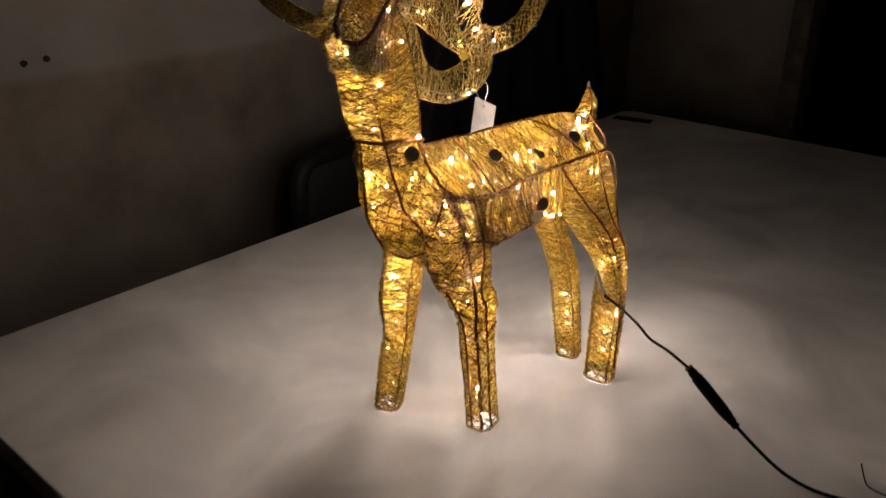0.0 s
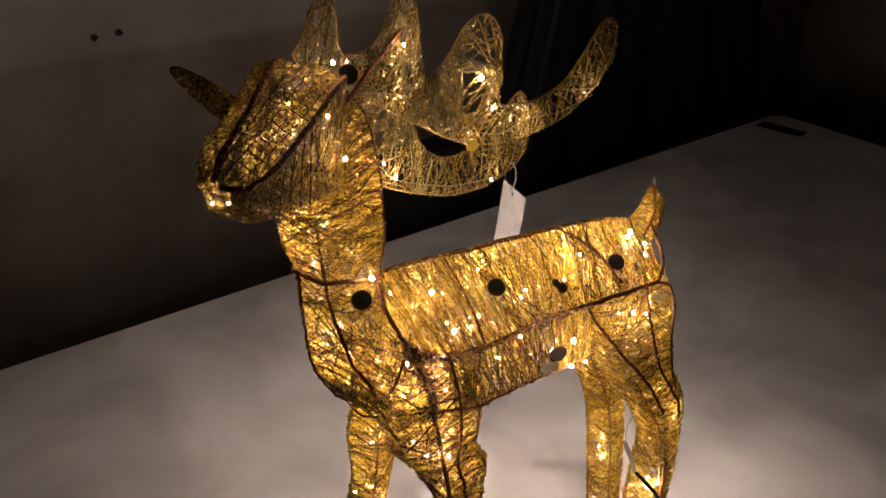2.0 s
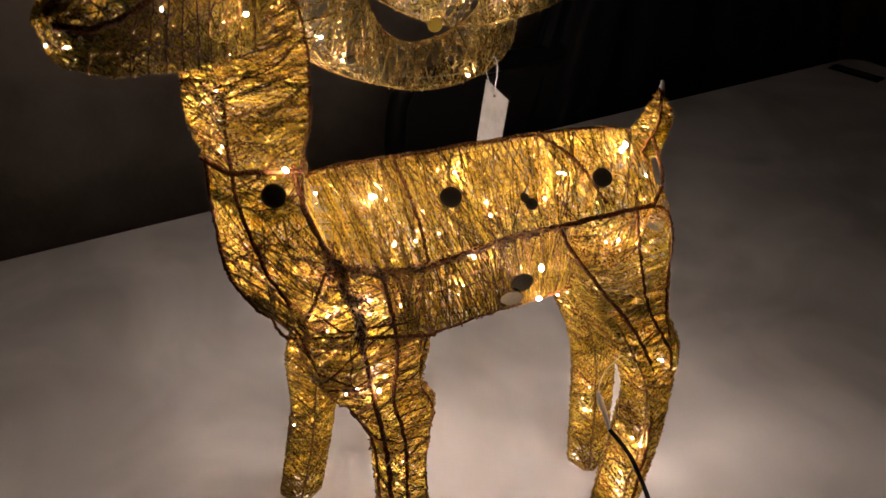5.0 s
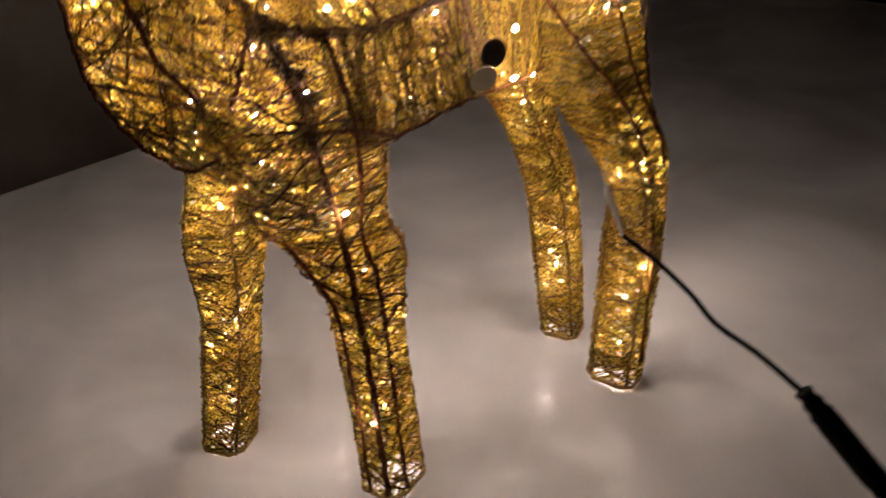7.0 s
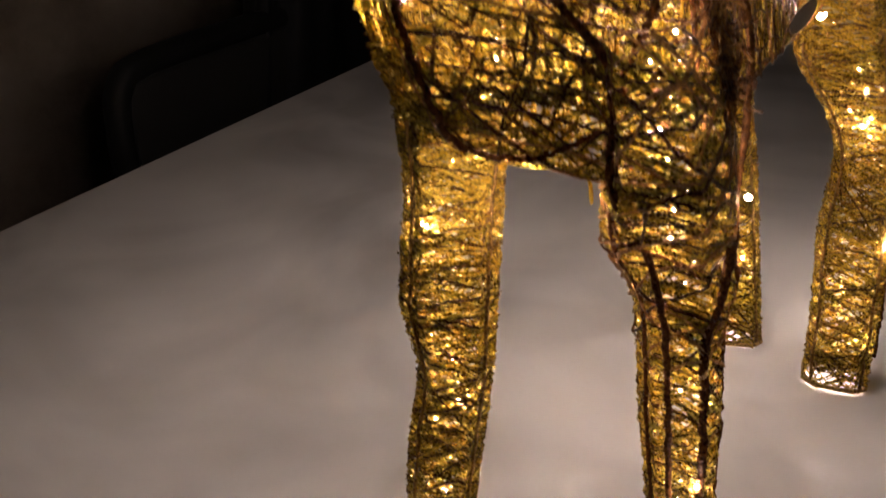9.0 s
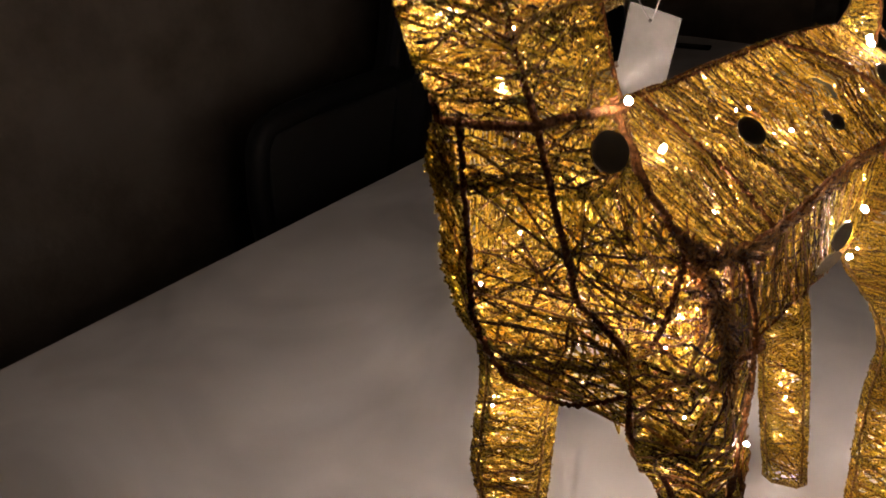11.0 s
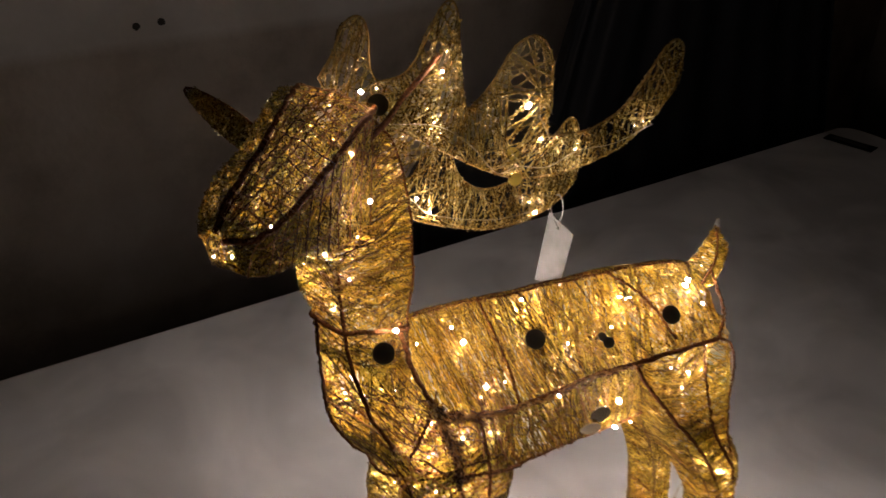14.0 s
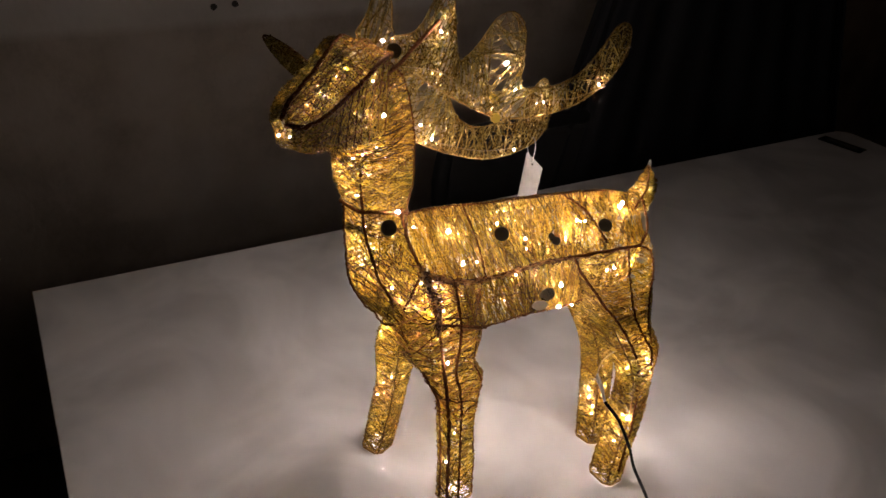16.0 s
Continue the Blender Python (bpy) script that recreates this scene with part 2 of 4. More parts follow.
def spline(pts, n):
    """A smooth line through the points, n samples."""
    p = np.asarray(pts, float)
    m = len(p)
    out = []
    for s in np.linspace(0, m - 1, n):
        i = min(int(s), m - 2)
        t = s - i
        p0, p1, p2, p3 = p[max(i - 1, 0)], p[i], p[i + 1], p[min(i + 2, m - 1)]
        out.append(0.5 * ((2 * p1) + (p2 - p0) * t + (2 * p0 - 5 * p1 + 4 * p2 - p3) * t * t + (3 * p1 - p0 - 3 * p2 + p3) * t ** 3))
    return np.array(out)


# ---- the room ----
FLOOR_Z, CEIL_Z = -0.74, 1.75
X0, X1, Y0, Y1 = -1.5, 2.6, -2.3, 0.57


def setting(name, bm, mat, label):
    return tagged(part(name, bm, mat), label, name.split("_")[0], kind="structure")


setting("floor", box(X0 - 0.1, X1 + 1.6, Y0 - 0.1, Y1 + 0.1, FLOOR_Z - 0.1, FLOOR_Z), FLOOR, "dark floor below the table, in shadow")
setting("ceiling", box(X0 - 0.1, X1 + 1.6, Y0 - 0.1, Y1 + 0.1, CEIL_Z, CEIL_Z + 0.1), CEIL, "plain plaster ceiling in the dark")
setting("wall_north", box(X0 - 0.1, X1 + 0.1, Y1, Y1 + 0.1, FLOOR_Z, CEIL_Z), WALL, "stained brown-grey plaster wall with a paler upper part")
setting("wall_west", box(X0 - 0.1, X0, Y0, Y1, FLOOR_Z, CEIL_Z), WALL, "plain plaster wall in the dark")
setting("wall_south", box(X0 - 0.1, X1 + 1.6, Y0 - 0.1, Y0, FLOOR_Z, CEIL_Z), WALL, "plain plaster wall in the dark")
DOOR_Y0, DOOR_Y1, DOOR_TOP = -0.95, -0.04, 1.33
setting("wall_east", box(X1, X1 + 0.1, DOOR_Y1, Y1, FLOOR_Z, CEIL_Z), WALL, "dim plaster wall beside a dark doorway")
setting("wall_east_near", box(X1, X1 + 0.1, Y0, DOOR_Y0, FLOOR_Z, CEIL_Z), WALL, "dim plaster wall beside a dark doorway")
setting("wall_east_lintel", box(X1, X1 + 0.1, DOOR_Y0, DOOR_Y1, DOOR_TOP, CEIL_Z), WALL, "plaster above the dark doorway")
# the unlit far room: its darkness is given by black wall colour
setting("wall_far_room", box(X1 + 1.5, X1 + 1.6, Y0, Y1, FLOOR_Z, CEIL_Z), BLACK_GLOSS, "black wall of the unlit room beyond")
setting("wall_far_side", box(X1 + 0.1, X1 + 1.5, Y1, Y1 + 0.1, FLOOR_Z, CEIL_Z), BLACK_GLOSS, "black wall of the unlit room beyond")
frame_1 = tagged(new("door_1"), "worn brown wooden frame of a dark open doorway", "door frame", kind="structure")
part("jamb", box(X1 - 0.02, X1 + 0.12, DOOR_Y1 - 0.035, DOOR_Y1 + 0.03, FLOOR_Z, DOOR_TOP + 0.03, 0.006), DARKWOOD, frame_1)
part("jamb", box(X1 - 0.02, X1 + 0.12, DOOR_Y0 - 0.03, DOOR_Y0 + 0.035, FLOOR_Z, DOOR_TOP + 0.03, 0.006), DARKWOOD, frame_1)
part("head_piece", box(X1 - 0.02, X1 + 0.12, DOOR_Y0 + 0.035, DOOR_Y1 - 0.035, DOOR_TOP - 0.035, DOOR_TOP + 0.03, 0.006), DARKWOOD, frame_1)


def plug_hole(x, z):
    s = Soup()
    a = np.linspace(0, 2 * math.pi, 13)[:-1]
    wob = 1 + 0.15 * np.sin(3 * a + x * 50)
    rim = np.stack([x + 0.0058 * wob * np.cos(a), np.full(12, Y1 - 0.0035), z + 0.0058 * wob * np.sin(a)], 1)
    inner = np.stack([x + 0.0036 * np.cos(a), np.full(12, Y1 - 0.0005), z + 0.0036 * np.sin(a)], 1)
    back = np.stack([x + 0.0062 * np.cos(a), np.full(12, Y1 - 0.0002), z + 0.0062 * np.sin(a)], 1)
    faces = [(k, (k + 1) % 12, 12 + (k + 1) % 12, 12 + k) for k in range(12)]
    faces += [(k, 24 + k, 24 + (k + 1) % 12, (k + 1) % 12) for k in range(12)]
    faces.append(tuple(range(12, 24)))
    s.add(np.concatenate([rim, inner, back]), faces)
    return tagged(part("wall_plug", s, HOLE), "small dark screw plug sunk in the plaster wall", "wall plug", "wall plugs")


plug_hole(0.437, 0.203)
plug_hole(0.396, 0.200)

# ---- table ----
TX, TY, RAD = 1.552, -0.92, 0.035
outline = [(0, 0), (0, TY), (TX, TY)]
for k in range(9):
    a = math.radians(k * 90 / 8)
    outline.append((TX - RAD + RAD * math.cos(a), -RAD + RAD * math.sin(a)))
table = tagged(new("table"), "large white glossy laminate table with square edges", "table")
part("tabletop", prism(outline, -0.028, 0.0, 0.0015), TABLE, table, smooth=False)
for lx, ly in ((0.06, -0.06), (0.06, TY + 0.06), (TX - 0.07, -0.07), (TX - 0.07, TY + 0.06)):
    part("leg", box(lx - 0.025, lx + 0.025, ly - 0.025, ly + 0.025, FLOOR_Z, -0.028, 0.004), STEEL, table)
part("apron", box(0.085, TX - 0.095, -0.075, -0.055, -0.09, -0.028, 0.002), STEEL, table)
part("apron", box(0.085, TX - 0.095, TY + 0.05, TY + 0.07, -0.09, -0.028, 0.002), STEEL, table)

grommet = tagged(new("cable_grommet"), "black rectangular cable cover set in the table top", "grommet")
gr = prism([(1.450, -0.020), (1.467, -0.106), (1.497, -0.100), (1.480, -0.014)], 0.0002, 0.0022, 0.0006)
part("cover", gr, BLACK_PLASTIC, grommet, smooth=False)
part("slot", prism([(1.462, -0.030), (1.473, -0.092), (1.486, -0.089), (1.475, -0.027)], 0.0024, 0.003), HOLE, grommet, smooth=False)

# ---- black cover draped behind the table ----
cover = tagged(new("draped_cover"), "tall glossy black cover hanging in folds behind the table", "cover")


def draped(z0, z1, rows, columns):
    """A closed sleeve, wider towards the floor, with hanging folds round it."""
    s = Soup()
    rim = np.arange(columns) * 2 * math.pi / columns
    pts = []
    for z in np.linspace(z0, z1, rows):
        half = 0.375 - 0.30 * (z - 0.15) * (1 if z < 0.35 else 1.9)
        deep = 0.045
        x = np.cos(rim) * half + 1.42 - 0.02 * (z - 0.15)
        y = np.clip(1.6 * np.sin(rim), -1, 1) * deep + 0.255
        fold = 0.008 * np.sin(rim * 11 + 1.3 * math.sin(z * 3)) + 0.006 * np.sin(rim * 23 + z * 5 + 1)
        pts.append(np.stack([x + 0.4 * fold, y + fold, np.full(columns, z)], 1))
    faces = [(i * columns + k, i * columns + (k + 1) % columns, (i + 1) * columns + (k + 1) % columns, (i + 1) * columns + k) for i in range(rows - 1) for k in range(columns)]
    faces.append(tuple((rows - 1) * columns + k for k in range(columns)))
    s.add(np.concatenate(pts), faces)
    return s


part("drape", draped(FLOOR_Z + 0.01, 0.80, 40, 160), BLACK_GLOSS, cover)
# added metal strip, standing in for highlights on the fold's crease
s = Soup()
s.strand(spline([(1.552, 0.214, 0.215), (1.545, 0.206, 0.165), (1.539, 0.204, 0.115), (1.532, 0.207, 0.055), (1.528, 0.216, 0.00)], 30), 0.0035, 8, True, taper=np.interp(np.linspace(0, 1, 30), (0, 0.15, 0.3, 0.45, 0.6, 1), (0.6, 1.0, 0.7, 1.0, 0.6, 0.5)))
part("piping", s, CHROME, cover, "thin shiny piping along a fold")

# ---- chair behind the table ----
chair = tagged(new("chair"), "black tubular chair with a grey fabric back", "chair")
KX0, KX1, KY, KTOP = 0.722, 1.15, 0.235, 0.012


def tube_part(name, pts, r, n=36, sides=10, mat=BLACK_TUBE, label="", parent=chair):
    s = Soup()
    s.strand(spline(pts, n), r, sides, True)
    return part(name, s, mat, parent, label)


tube_part("back_frame", [(KX0, KY - 0.03, FLOOR_Z + 0.40), (KX0, KY, -0.14), (KX0 + 0.003, KY + 0.004, KTOP - 0.07), (KX0 + 0.018, KY + 0.006, KTOP - 0.022), (KX0 + 0.06, KY + 0.007, KTOP - 0.004),
                         ((KX0 + KX1) / 2, KY + 0.008, KTOP), (KX1 - 0.06, KY + 0.007, KTOP - 0.004), (KX1 - 0.018, KY + 0.006, KTOP - 0.022), (KX1 - 0.003, KY + 0.004, KTOP - 0.07),
                         (KX1, KY, -0.14), (KX1, KY - 0.03, FLOOR_Z + 0.40)], 0.017, 90)
part("back_pad", box(KX0 + 0.016, KX1 - 0.016, KY - 0.006, KY + 0.016, -0.30, KTOP - 0.016, 0.007, 3), GREY_PAD, chair)
part("seat", box(KX0 + 0.005, KX1 - 0.005, KY - 0.43, KY - 0.01, FLOOR_Z + 0.40, FLOOR_Z + 0.455, 0.02, 3), GREY_PAD, chair)
for lx in (KX0 + 0.02, KX1 - 0.02):
    for ly in (KY - 0.40, KY - 0.03):
        tube_part("leg", [(lx, ly, FLOOR_Z), (lx, ly, FLOOR_Z + 0.2), (lx, ly, FLOOR_Z + 0.41)], 0.012, 6)

# ---- the reindeer light ----
deer = tagged(new("reindeer_light"), "wire reindeer wound with gold tinsel thread and lit from inside", "christmas light")
rng = random.Random(7)
dice = np.random.default_rng(11)


class Tube:
    """A hollow form spanned between lengthwise wires: sections along it, each a polygon of corners."""

    def __init__(self, corners, samples=72):
        # corners: a function of a station's index giving its polygon, one after another
        c = np.array(corners, float)
        self.k = c.shape[1]
        fine = np.stack([spline(c[:, i], samples * 4) for i in range(self.k)], 1)
        run = np.r_[0.0, np.cumsum(np.linalg.norm(np.diff(fine.mean(1), axis=0), axis=1))]
        even = np.linspace(0, run[-1], samples)
        self.grid = np.stack([np.stack([np.interp(even, run, fine[:, i, j]) for j in range(3)], 1) for i in range(self.k)], 1)
        self.n = samples
        mid = self.grid.mean(1)
        self.length = float(np.linalg.norm(np.diff(mid, axis=0), axis=1).sum())

    def at(self, u, v):
        s = min(max(u, 0.0), 1.0) * (self.n - 1)
        i = min(int(s), self.n - 2)
        t = s - i
        k = int(v) % self.k
        w = v - int(v)
        a = self.grid[i, k] * (1 - t) + self.grid[i + 1, k] * t
        l = (k + 1) % self.k
        b = self.grid[i, l] * (1 - t) + self.grid[i + 1, l] * t
        return a * (1 - w) + b * w

    def many(self, u, v):
        """Points of the form's skin for arrays of stations and corners."""
        s = np.clip(u, 0.0, 1.0) * (self.n - 1)
        i = np.minimum(s.astype(int), self.n - 2)
        t = (s - i)[:, None]
        k = np.floor(v).astype(int)
        w = (v - k)[:, None]
        k, l = k % self.k, (k + 1) % self.k
        g = self.grid
        p = (g[i, k] * (1 - t) + g[i + 1, k] * t) * (1 - w) + (g[i, l] * (1 - t) + g[i + 1, l] * t) * w
        c = g[i].mean(1) * (1 - t) + g[i + 1].mean(1) * t
        out = (p - c) / (np.linalg.norm(p - c, axis=1)[:, None] + 1e-9)
        return p, out

    def girth(self, u):
        i = int(min(max(u, 0.0), 1.0) * (self.n - 1))
        return float(np.linalg.norm(self.grid[i] - np.roll(self.grid[i], 1, 0), axis=1).sum())

    def yarn(self, soup, v, u, r, u0, u1, rough=1.0, proud=0.0):
        """One length of yarn along the skin, slightly slack and uneven."""
        n = len(v)
        slack = np.convolve(dice.normal(0, 1, n + 4), np.ones(5) / 2.2, "valid")
        uu = u + slack * rough * 0.00055 / self.length
        uu = np.clip(np.where(uu > u1, 2 * u1 - uu, np.where(uu < u0, 2 * u0 - uu, uu)), u0, u1)
        p, out = self.many(uu, v)
        f = v - np.floor(v)
        lift = 0.0005 - 0.0011 * np.minimum(1, 4 * np.minimum(f, 1 - f)) + dice.normal(0, 0.00013, n) + dice.normal(0, 0.00028) + proud
        soup.strand(p + out * lift[:, None], r * dice.uniform(0.75, 1.3), taper=dice.uniform(0.6, 1.4, n))

    def wind(self, soup, cover, r, slope, u0=0.0, u1=1.0, rough=1.0, proud=0.0):
        """Yarn wound from wire to wire, its pitch changing at every wire."""
        count = int(cover * self.length * (u1 - u0) / (2 * r))
        for i in range(count):
            u = u0 + (u1 - u0) * (i + dice.uniform(-0.7, 1.7)) / count
            start, turns = dice.uniform(0, self.k), self.k * dice.choice((0.6, 1.0, 1.0, 1.5))
            knots = [start] + [float(q) for q in range(math.ceil(start + 1e-6), math.floor(start + turns) + 1)] + [start + turns]
            way = dice.choice((-1, 1))
            steps = [0.0]
            for a, c in zip(knots[:-1], knots[1:]):
                back = -1 if dice.random() < 0.45 else 1
                steps.append(steps[-1] + (c - a) * way * back * abs(dice.normal(1, 0.8)) * slope / self.k)
            steps = np.array(steps) - np.mean(steps)
            n = max(4, int(self.girth(u) * turns / self.k / 0.0030))
            v = np.linspace(start, start + turns, n)
            self.yarn(soup, v, u + np.interp(v, knots, steps), r, u0, u1, rough, proud)

    def panel(self, soup, cover, r, slope, v0, v1, u0=0.0, u1=1.0, proud=0.0, lean=0.0):
        """Yarn laced from one wire to another across some of the panels."""
        count = int(cover * self.length * (u1 - u0) / (2 * r))
        for u in u0 + (u1 - u0) * dice.random(count):
            n = max(4, int(self.girth(u) * (v1 - v0) / self.k / 0.0035))
            v = np.linspace(v0, v1, n)
            bend = np.interp(v, np.linspace(v0, v1, 4), np.cumsum(dice.normal(0, 0.5, 4)) * slope / self.k)
            self.yarn(soup, v, u + bend - bend.mean() + lean * ((v - v0) / (v1 - v0) - 0.5), r, u0, u1, 1.0, proud)

    def runs(self, soup, count, r, v0, v1, u0=0.0, u1=1.0):
        """Yarn that runs lengthwise behind the rest, in lengths of a few centimetres."""
        for _ in range(count):
            a, size = dice.uniform(u0, u1), dice.uniform(0.02, 0.06) / self.length
            u = np.linspace(a - size / 2, a + size / 2, max(4, int(size * self.length / 0.004)))
            v = np.clip(dice.uniform(v0, v1) + dice.normal(0, 0.15) * (u - a) / size, v0, v1)
            self.yarn(soup, v, np.clip(u, u0, u1), r, u0, u1, 0.5, -0.0012)

    def lattice(self, soup, starts, pitch, r, u0=0.0, u1=1.0, proud=0.0001):
        """Crossing helices of darker thread, some starts each way."""
        turns = self.length * (u1 - u0) / pitch
        n = int(turns * self.girth(0.5 * (u0 + u1)) / 0.0025) + 8
        for way in (-1, 1):
            for i in range(starts):
                u = np.linspace(u0, u1, n)
                wave = np.interp(u, np.linspace(u0, u1, 9), np.cumsum(dice.normal(0, 0.35, 9)))
                v = self.k * ((i + dice.uniform(-0.3, 0.3)) / starts + way * turns * (u - u0) / (u1 - u0)) + wave
                self.yarn(soup, v, u, r * dice.uniform(0.7, 1.3), u0, u1, 1.2, proud)

    def net(self, soup, r, u0, u1, v0, v1, rows, columns, lean):
        """An open square net tied over part of the skin."""
        for q in np.linspace(v0, v1, columns):
            n = max(6, int(self.length * (u1 - u0) / 0.003))
            u = np.linspace(u0, u1, n)
            self.yarn(soup, q + lean * 0.4 * (u - u0) / (u1 - u0) + dice.normal(0, 0.03) + 0.03 * np.sin(u * 90 + q * 7), u, r, u0, u1, 1.5, 0.0012)
        for q in np.linspace(u0, u1, rows):
            n = max(6, int(self.girth(q) * (v1 - v0) / self.k / 0.003))
            v = np.linspace(v0, v1, n)
            self.yarn(soup, v, q + lean * 0.05 * (v - v0) / (v1 - v0) + dice.normal(0, 0.006), r, u0 - 0.05, u1 + 0.05, 1.5, 0.0012)

    def rib(self, soup, v, r, u0=0.0, u1=1.0, n=40):
        pts = [self.at(u, v) + np.array([rng.gauss(0, 0.0003) for _ in range(3)]) for u in np.linspace(u0, u1, n)]
        soup.strand(pts, r, 6, True)

    def ring(self, soup, u, r):
        pts = []
        for v in range(self.k):
            for f in (0.0, 0.33, 0.67):
                pts.append(self.at(u, v + f))
        soup.strand(pts, r, 6, closed=True)


def upright(stations, shape):
    """Sections for a form that stands: (z, x, y, forward size, sideways size), its front turned by the shape's corners."""
    return [[(x + sa * p * fx - sb * q * fy, y + sa * p * fy + sb * q * fx, z) for p, q in shape] for z, x, y, sa, sb, fx, fy in stations]


def turned(stations, degrees):
    fx, fy = math.cos(math.radians(degrees)), math.sin(math.radians(degrees))
    return [(*s, fx, fy) for s in stations]


SQUARE = [(1, 1), (-1, 1), (-1, -1), (1, -1)]
ROUNDED = [(1.16, 0.68), (0.68, 1.16), (-0.68, 1.16), (-1.16, 0.68), (-1.16, -0.68), (-0.68, -1.16), (0.68, -1.16), (1.16, -0.68)]
forms = {}
SIDE = np.array((-0.225, -0.974, 0.0))


def mirrored(p):
    """The same point on the body's other flank; the body leans a little towards the wall."""
    q = np.array(p, float)
    return q - 2 * ((q - (0.371, -0.460 + 0.27 * (q[2] - 0.271), q[2])) @ SIDE) * SIDE


# torso: back, flank and belly wire of the lit side, station by station
TORSO = [((0.297, -0.449, 0.262), (0.292, -0.503, 0.248), (0.296, -0.508, 0.188)), ((0.315, -0.4525, 0.268), (0.315, -0.516, 0.236), (0.318, -0.521, 0.184)), ((0.345, -0.459, 0.270), (0.342, -0.520, 0.233), (0.348, -0.522, 0.183)),
         ((0.371, -0.466, 0.271), (0.369, -0.526, 0.238), (0.380, -0.529, 0.190)), ((0.405, -0.474, 0.273), (0.395, -0.531, 0.243), (0.405, -0.532, 0.191)), ((0.443, -0.485, 0.276), (0.425, -0.539, 0.246), (0.425, -0.534, 0.192)),
         ((0.475, -0.493, 0.276), (0.455, -0.545, 0.249), (0.450, -0.540, 0.200)), ((0.496, -0.499, 0.274), (0.480, -0.549, 0.249), (0.475, -0.545, 0.212)), ((0.508, -0.503, 0.268), (0.496, -0.540, 0.248), (0.492, -0.538, 0.224)), ((0.5125, -0.507, 0.256), (0.507, -0.522, 0.246), (0.505, -0.525, 0.234))]
forms["torso"] = Tube([[d, (np.array(d) + f) / 2 + (-0.0006, -0.0018, 0.0026), f, b, mirrored(b), mirrored(f) - (0, 0, 0.012), np.array(d) + (0.0012, 0.0048, -0.0016)] for d, f, b in TORSO])

# neck and chest: height, then the front and back wire of the lit side, the back and front wire of the other
NECK = [(0.176, (0.279, -0.500), (0.303, -0.522), (0.312, -0.432), (0.280, -0.461)), (0.190, (0.276, -0.501), (0.301, -0.521), (0.312, -0.428), (0.264, -0.459)), (0.212, (0.272, -0.498), (0.301, -0.516), (0.312, -0.425), (0.252, -0.4575)),
        (0.230, (0.264, -0.484), (0.297, -0.513), (0.312, -0.425), (0.2485, -0.455)), (0.247, (0.259, -0.4815), (0.292, -0.505), (0.312, -0.428), (0.2475, -0.4555)), (0.267, (0.256, -0.479), (0.285, -0.494), (0.309, -0.434), (0.2465, -0.451)),
        (0.290, (0.254, -0.473), (0.287, -0.484), (0.303, -0.432), (0.2475, -0.446)), (0.304, (0.2540, -0.468), (0.297, -0.474), (0.306, -0.431), (0.2435, -0.440)), (0.325, (0.2555, -0.460), (0.3025, -0.4645), (0.306, -0.427), (0.2450, -0.4315)),
        (0.352, (0.2580, -0.458), (0.3040, -0.458), (0.305, -0.425), (0.2480, -0.426)), (0.384, (0.264, -0.457), (0.299, -0.452), (0.296, -0.424), (0.260, -0.431)), (0.402, (0.271, -0.453), (0.286, -0.449), (0.284, -0.436), (0.270, -0.439))]


def neck_section(z, fl, bl, br, fr):
    fl, bl, br, fr = (np.array((*c, z)) for c in (fl, bl, br, fr))
    bulge = 0.0045 if z < 0.30 else 0.002
    return [fl, (fl + bl) / 2 + bulge * np.array((-0.36, -0.93, 0)), bl, br, fr + (0.013, 0.022 if z < 0.28 else 0.012, 0), fr]


forms["neck"] = Tube([neck_section(*st) for st in NECK])

# head: distance from the nose; lateral place and height of the cheek wire, the brow wire and the two jaw edges
HEAD = [(0.000, 0.004, 0.3835, 0.000, 0.3865, 0.004, 0.3745, -0.004, 0.3745), (0.006, 0.0095, 0.3815, -0.0015, 0.3895, 0.0085, 0.3655, -0.009, 0.365), (0.018, 0.0145, 0.382, -0.0060, 0.3945, 0.0115, 0.360, -0.010, 0.3585),
        (0.034, 0.0152, 0.386, -0.0090, 0.400, 0.013, 0.357, -0.012, 0.3565), (0.048, 0.0153, 0.390, -0.012, 0.4045, 0.0135, 0.3535, -0.012, 0.3555), (0.064, 0.0156, 0.3955, -0.0155, 0.4105, 0.014, 0.351, -0.013, 0.356),
        (0.082, 0.0163, 0.404, -0.0205, 0.416, 0.0155, 0.350, -0.016, 0.355), (0.096, 0.0163, 0.409, -0.026, 0.4175, 0.0155, 0.351, -0.020, 0.356), (0.108, 0.013, 0.410, -0.030, 0.4155, 0.013, 0.356, -0.022, 0.360), (0.120, 0.005, 0.402, -0.024, 0.405, 0.005, 0.372, -0.018, 0.374)]


def head_point(s, side, z):
    return np.array((0.182 + 0.866 * s + 0.5 * side, -0.502 + 0.5 * s - 0.866 * side, z))


forms["head"] = Tube([[head_point(s, a, za), head_point(s, b, zb), head_point(s, c, zc), head_point(s, d - np.interp(s, (0, 0.006, 0.018, 0.034, 0.048, 0.064), (0.0085, 0.013, 0.015, 0.0165, 0.014, 0.013)), zd - 0.0035), head_point(s, d, zd), head_point(s, (a + d) / 2, (za + zd) / 2 + 0.003)] for s, a, za, d, zd, b, zb, c, zc in HEAD])

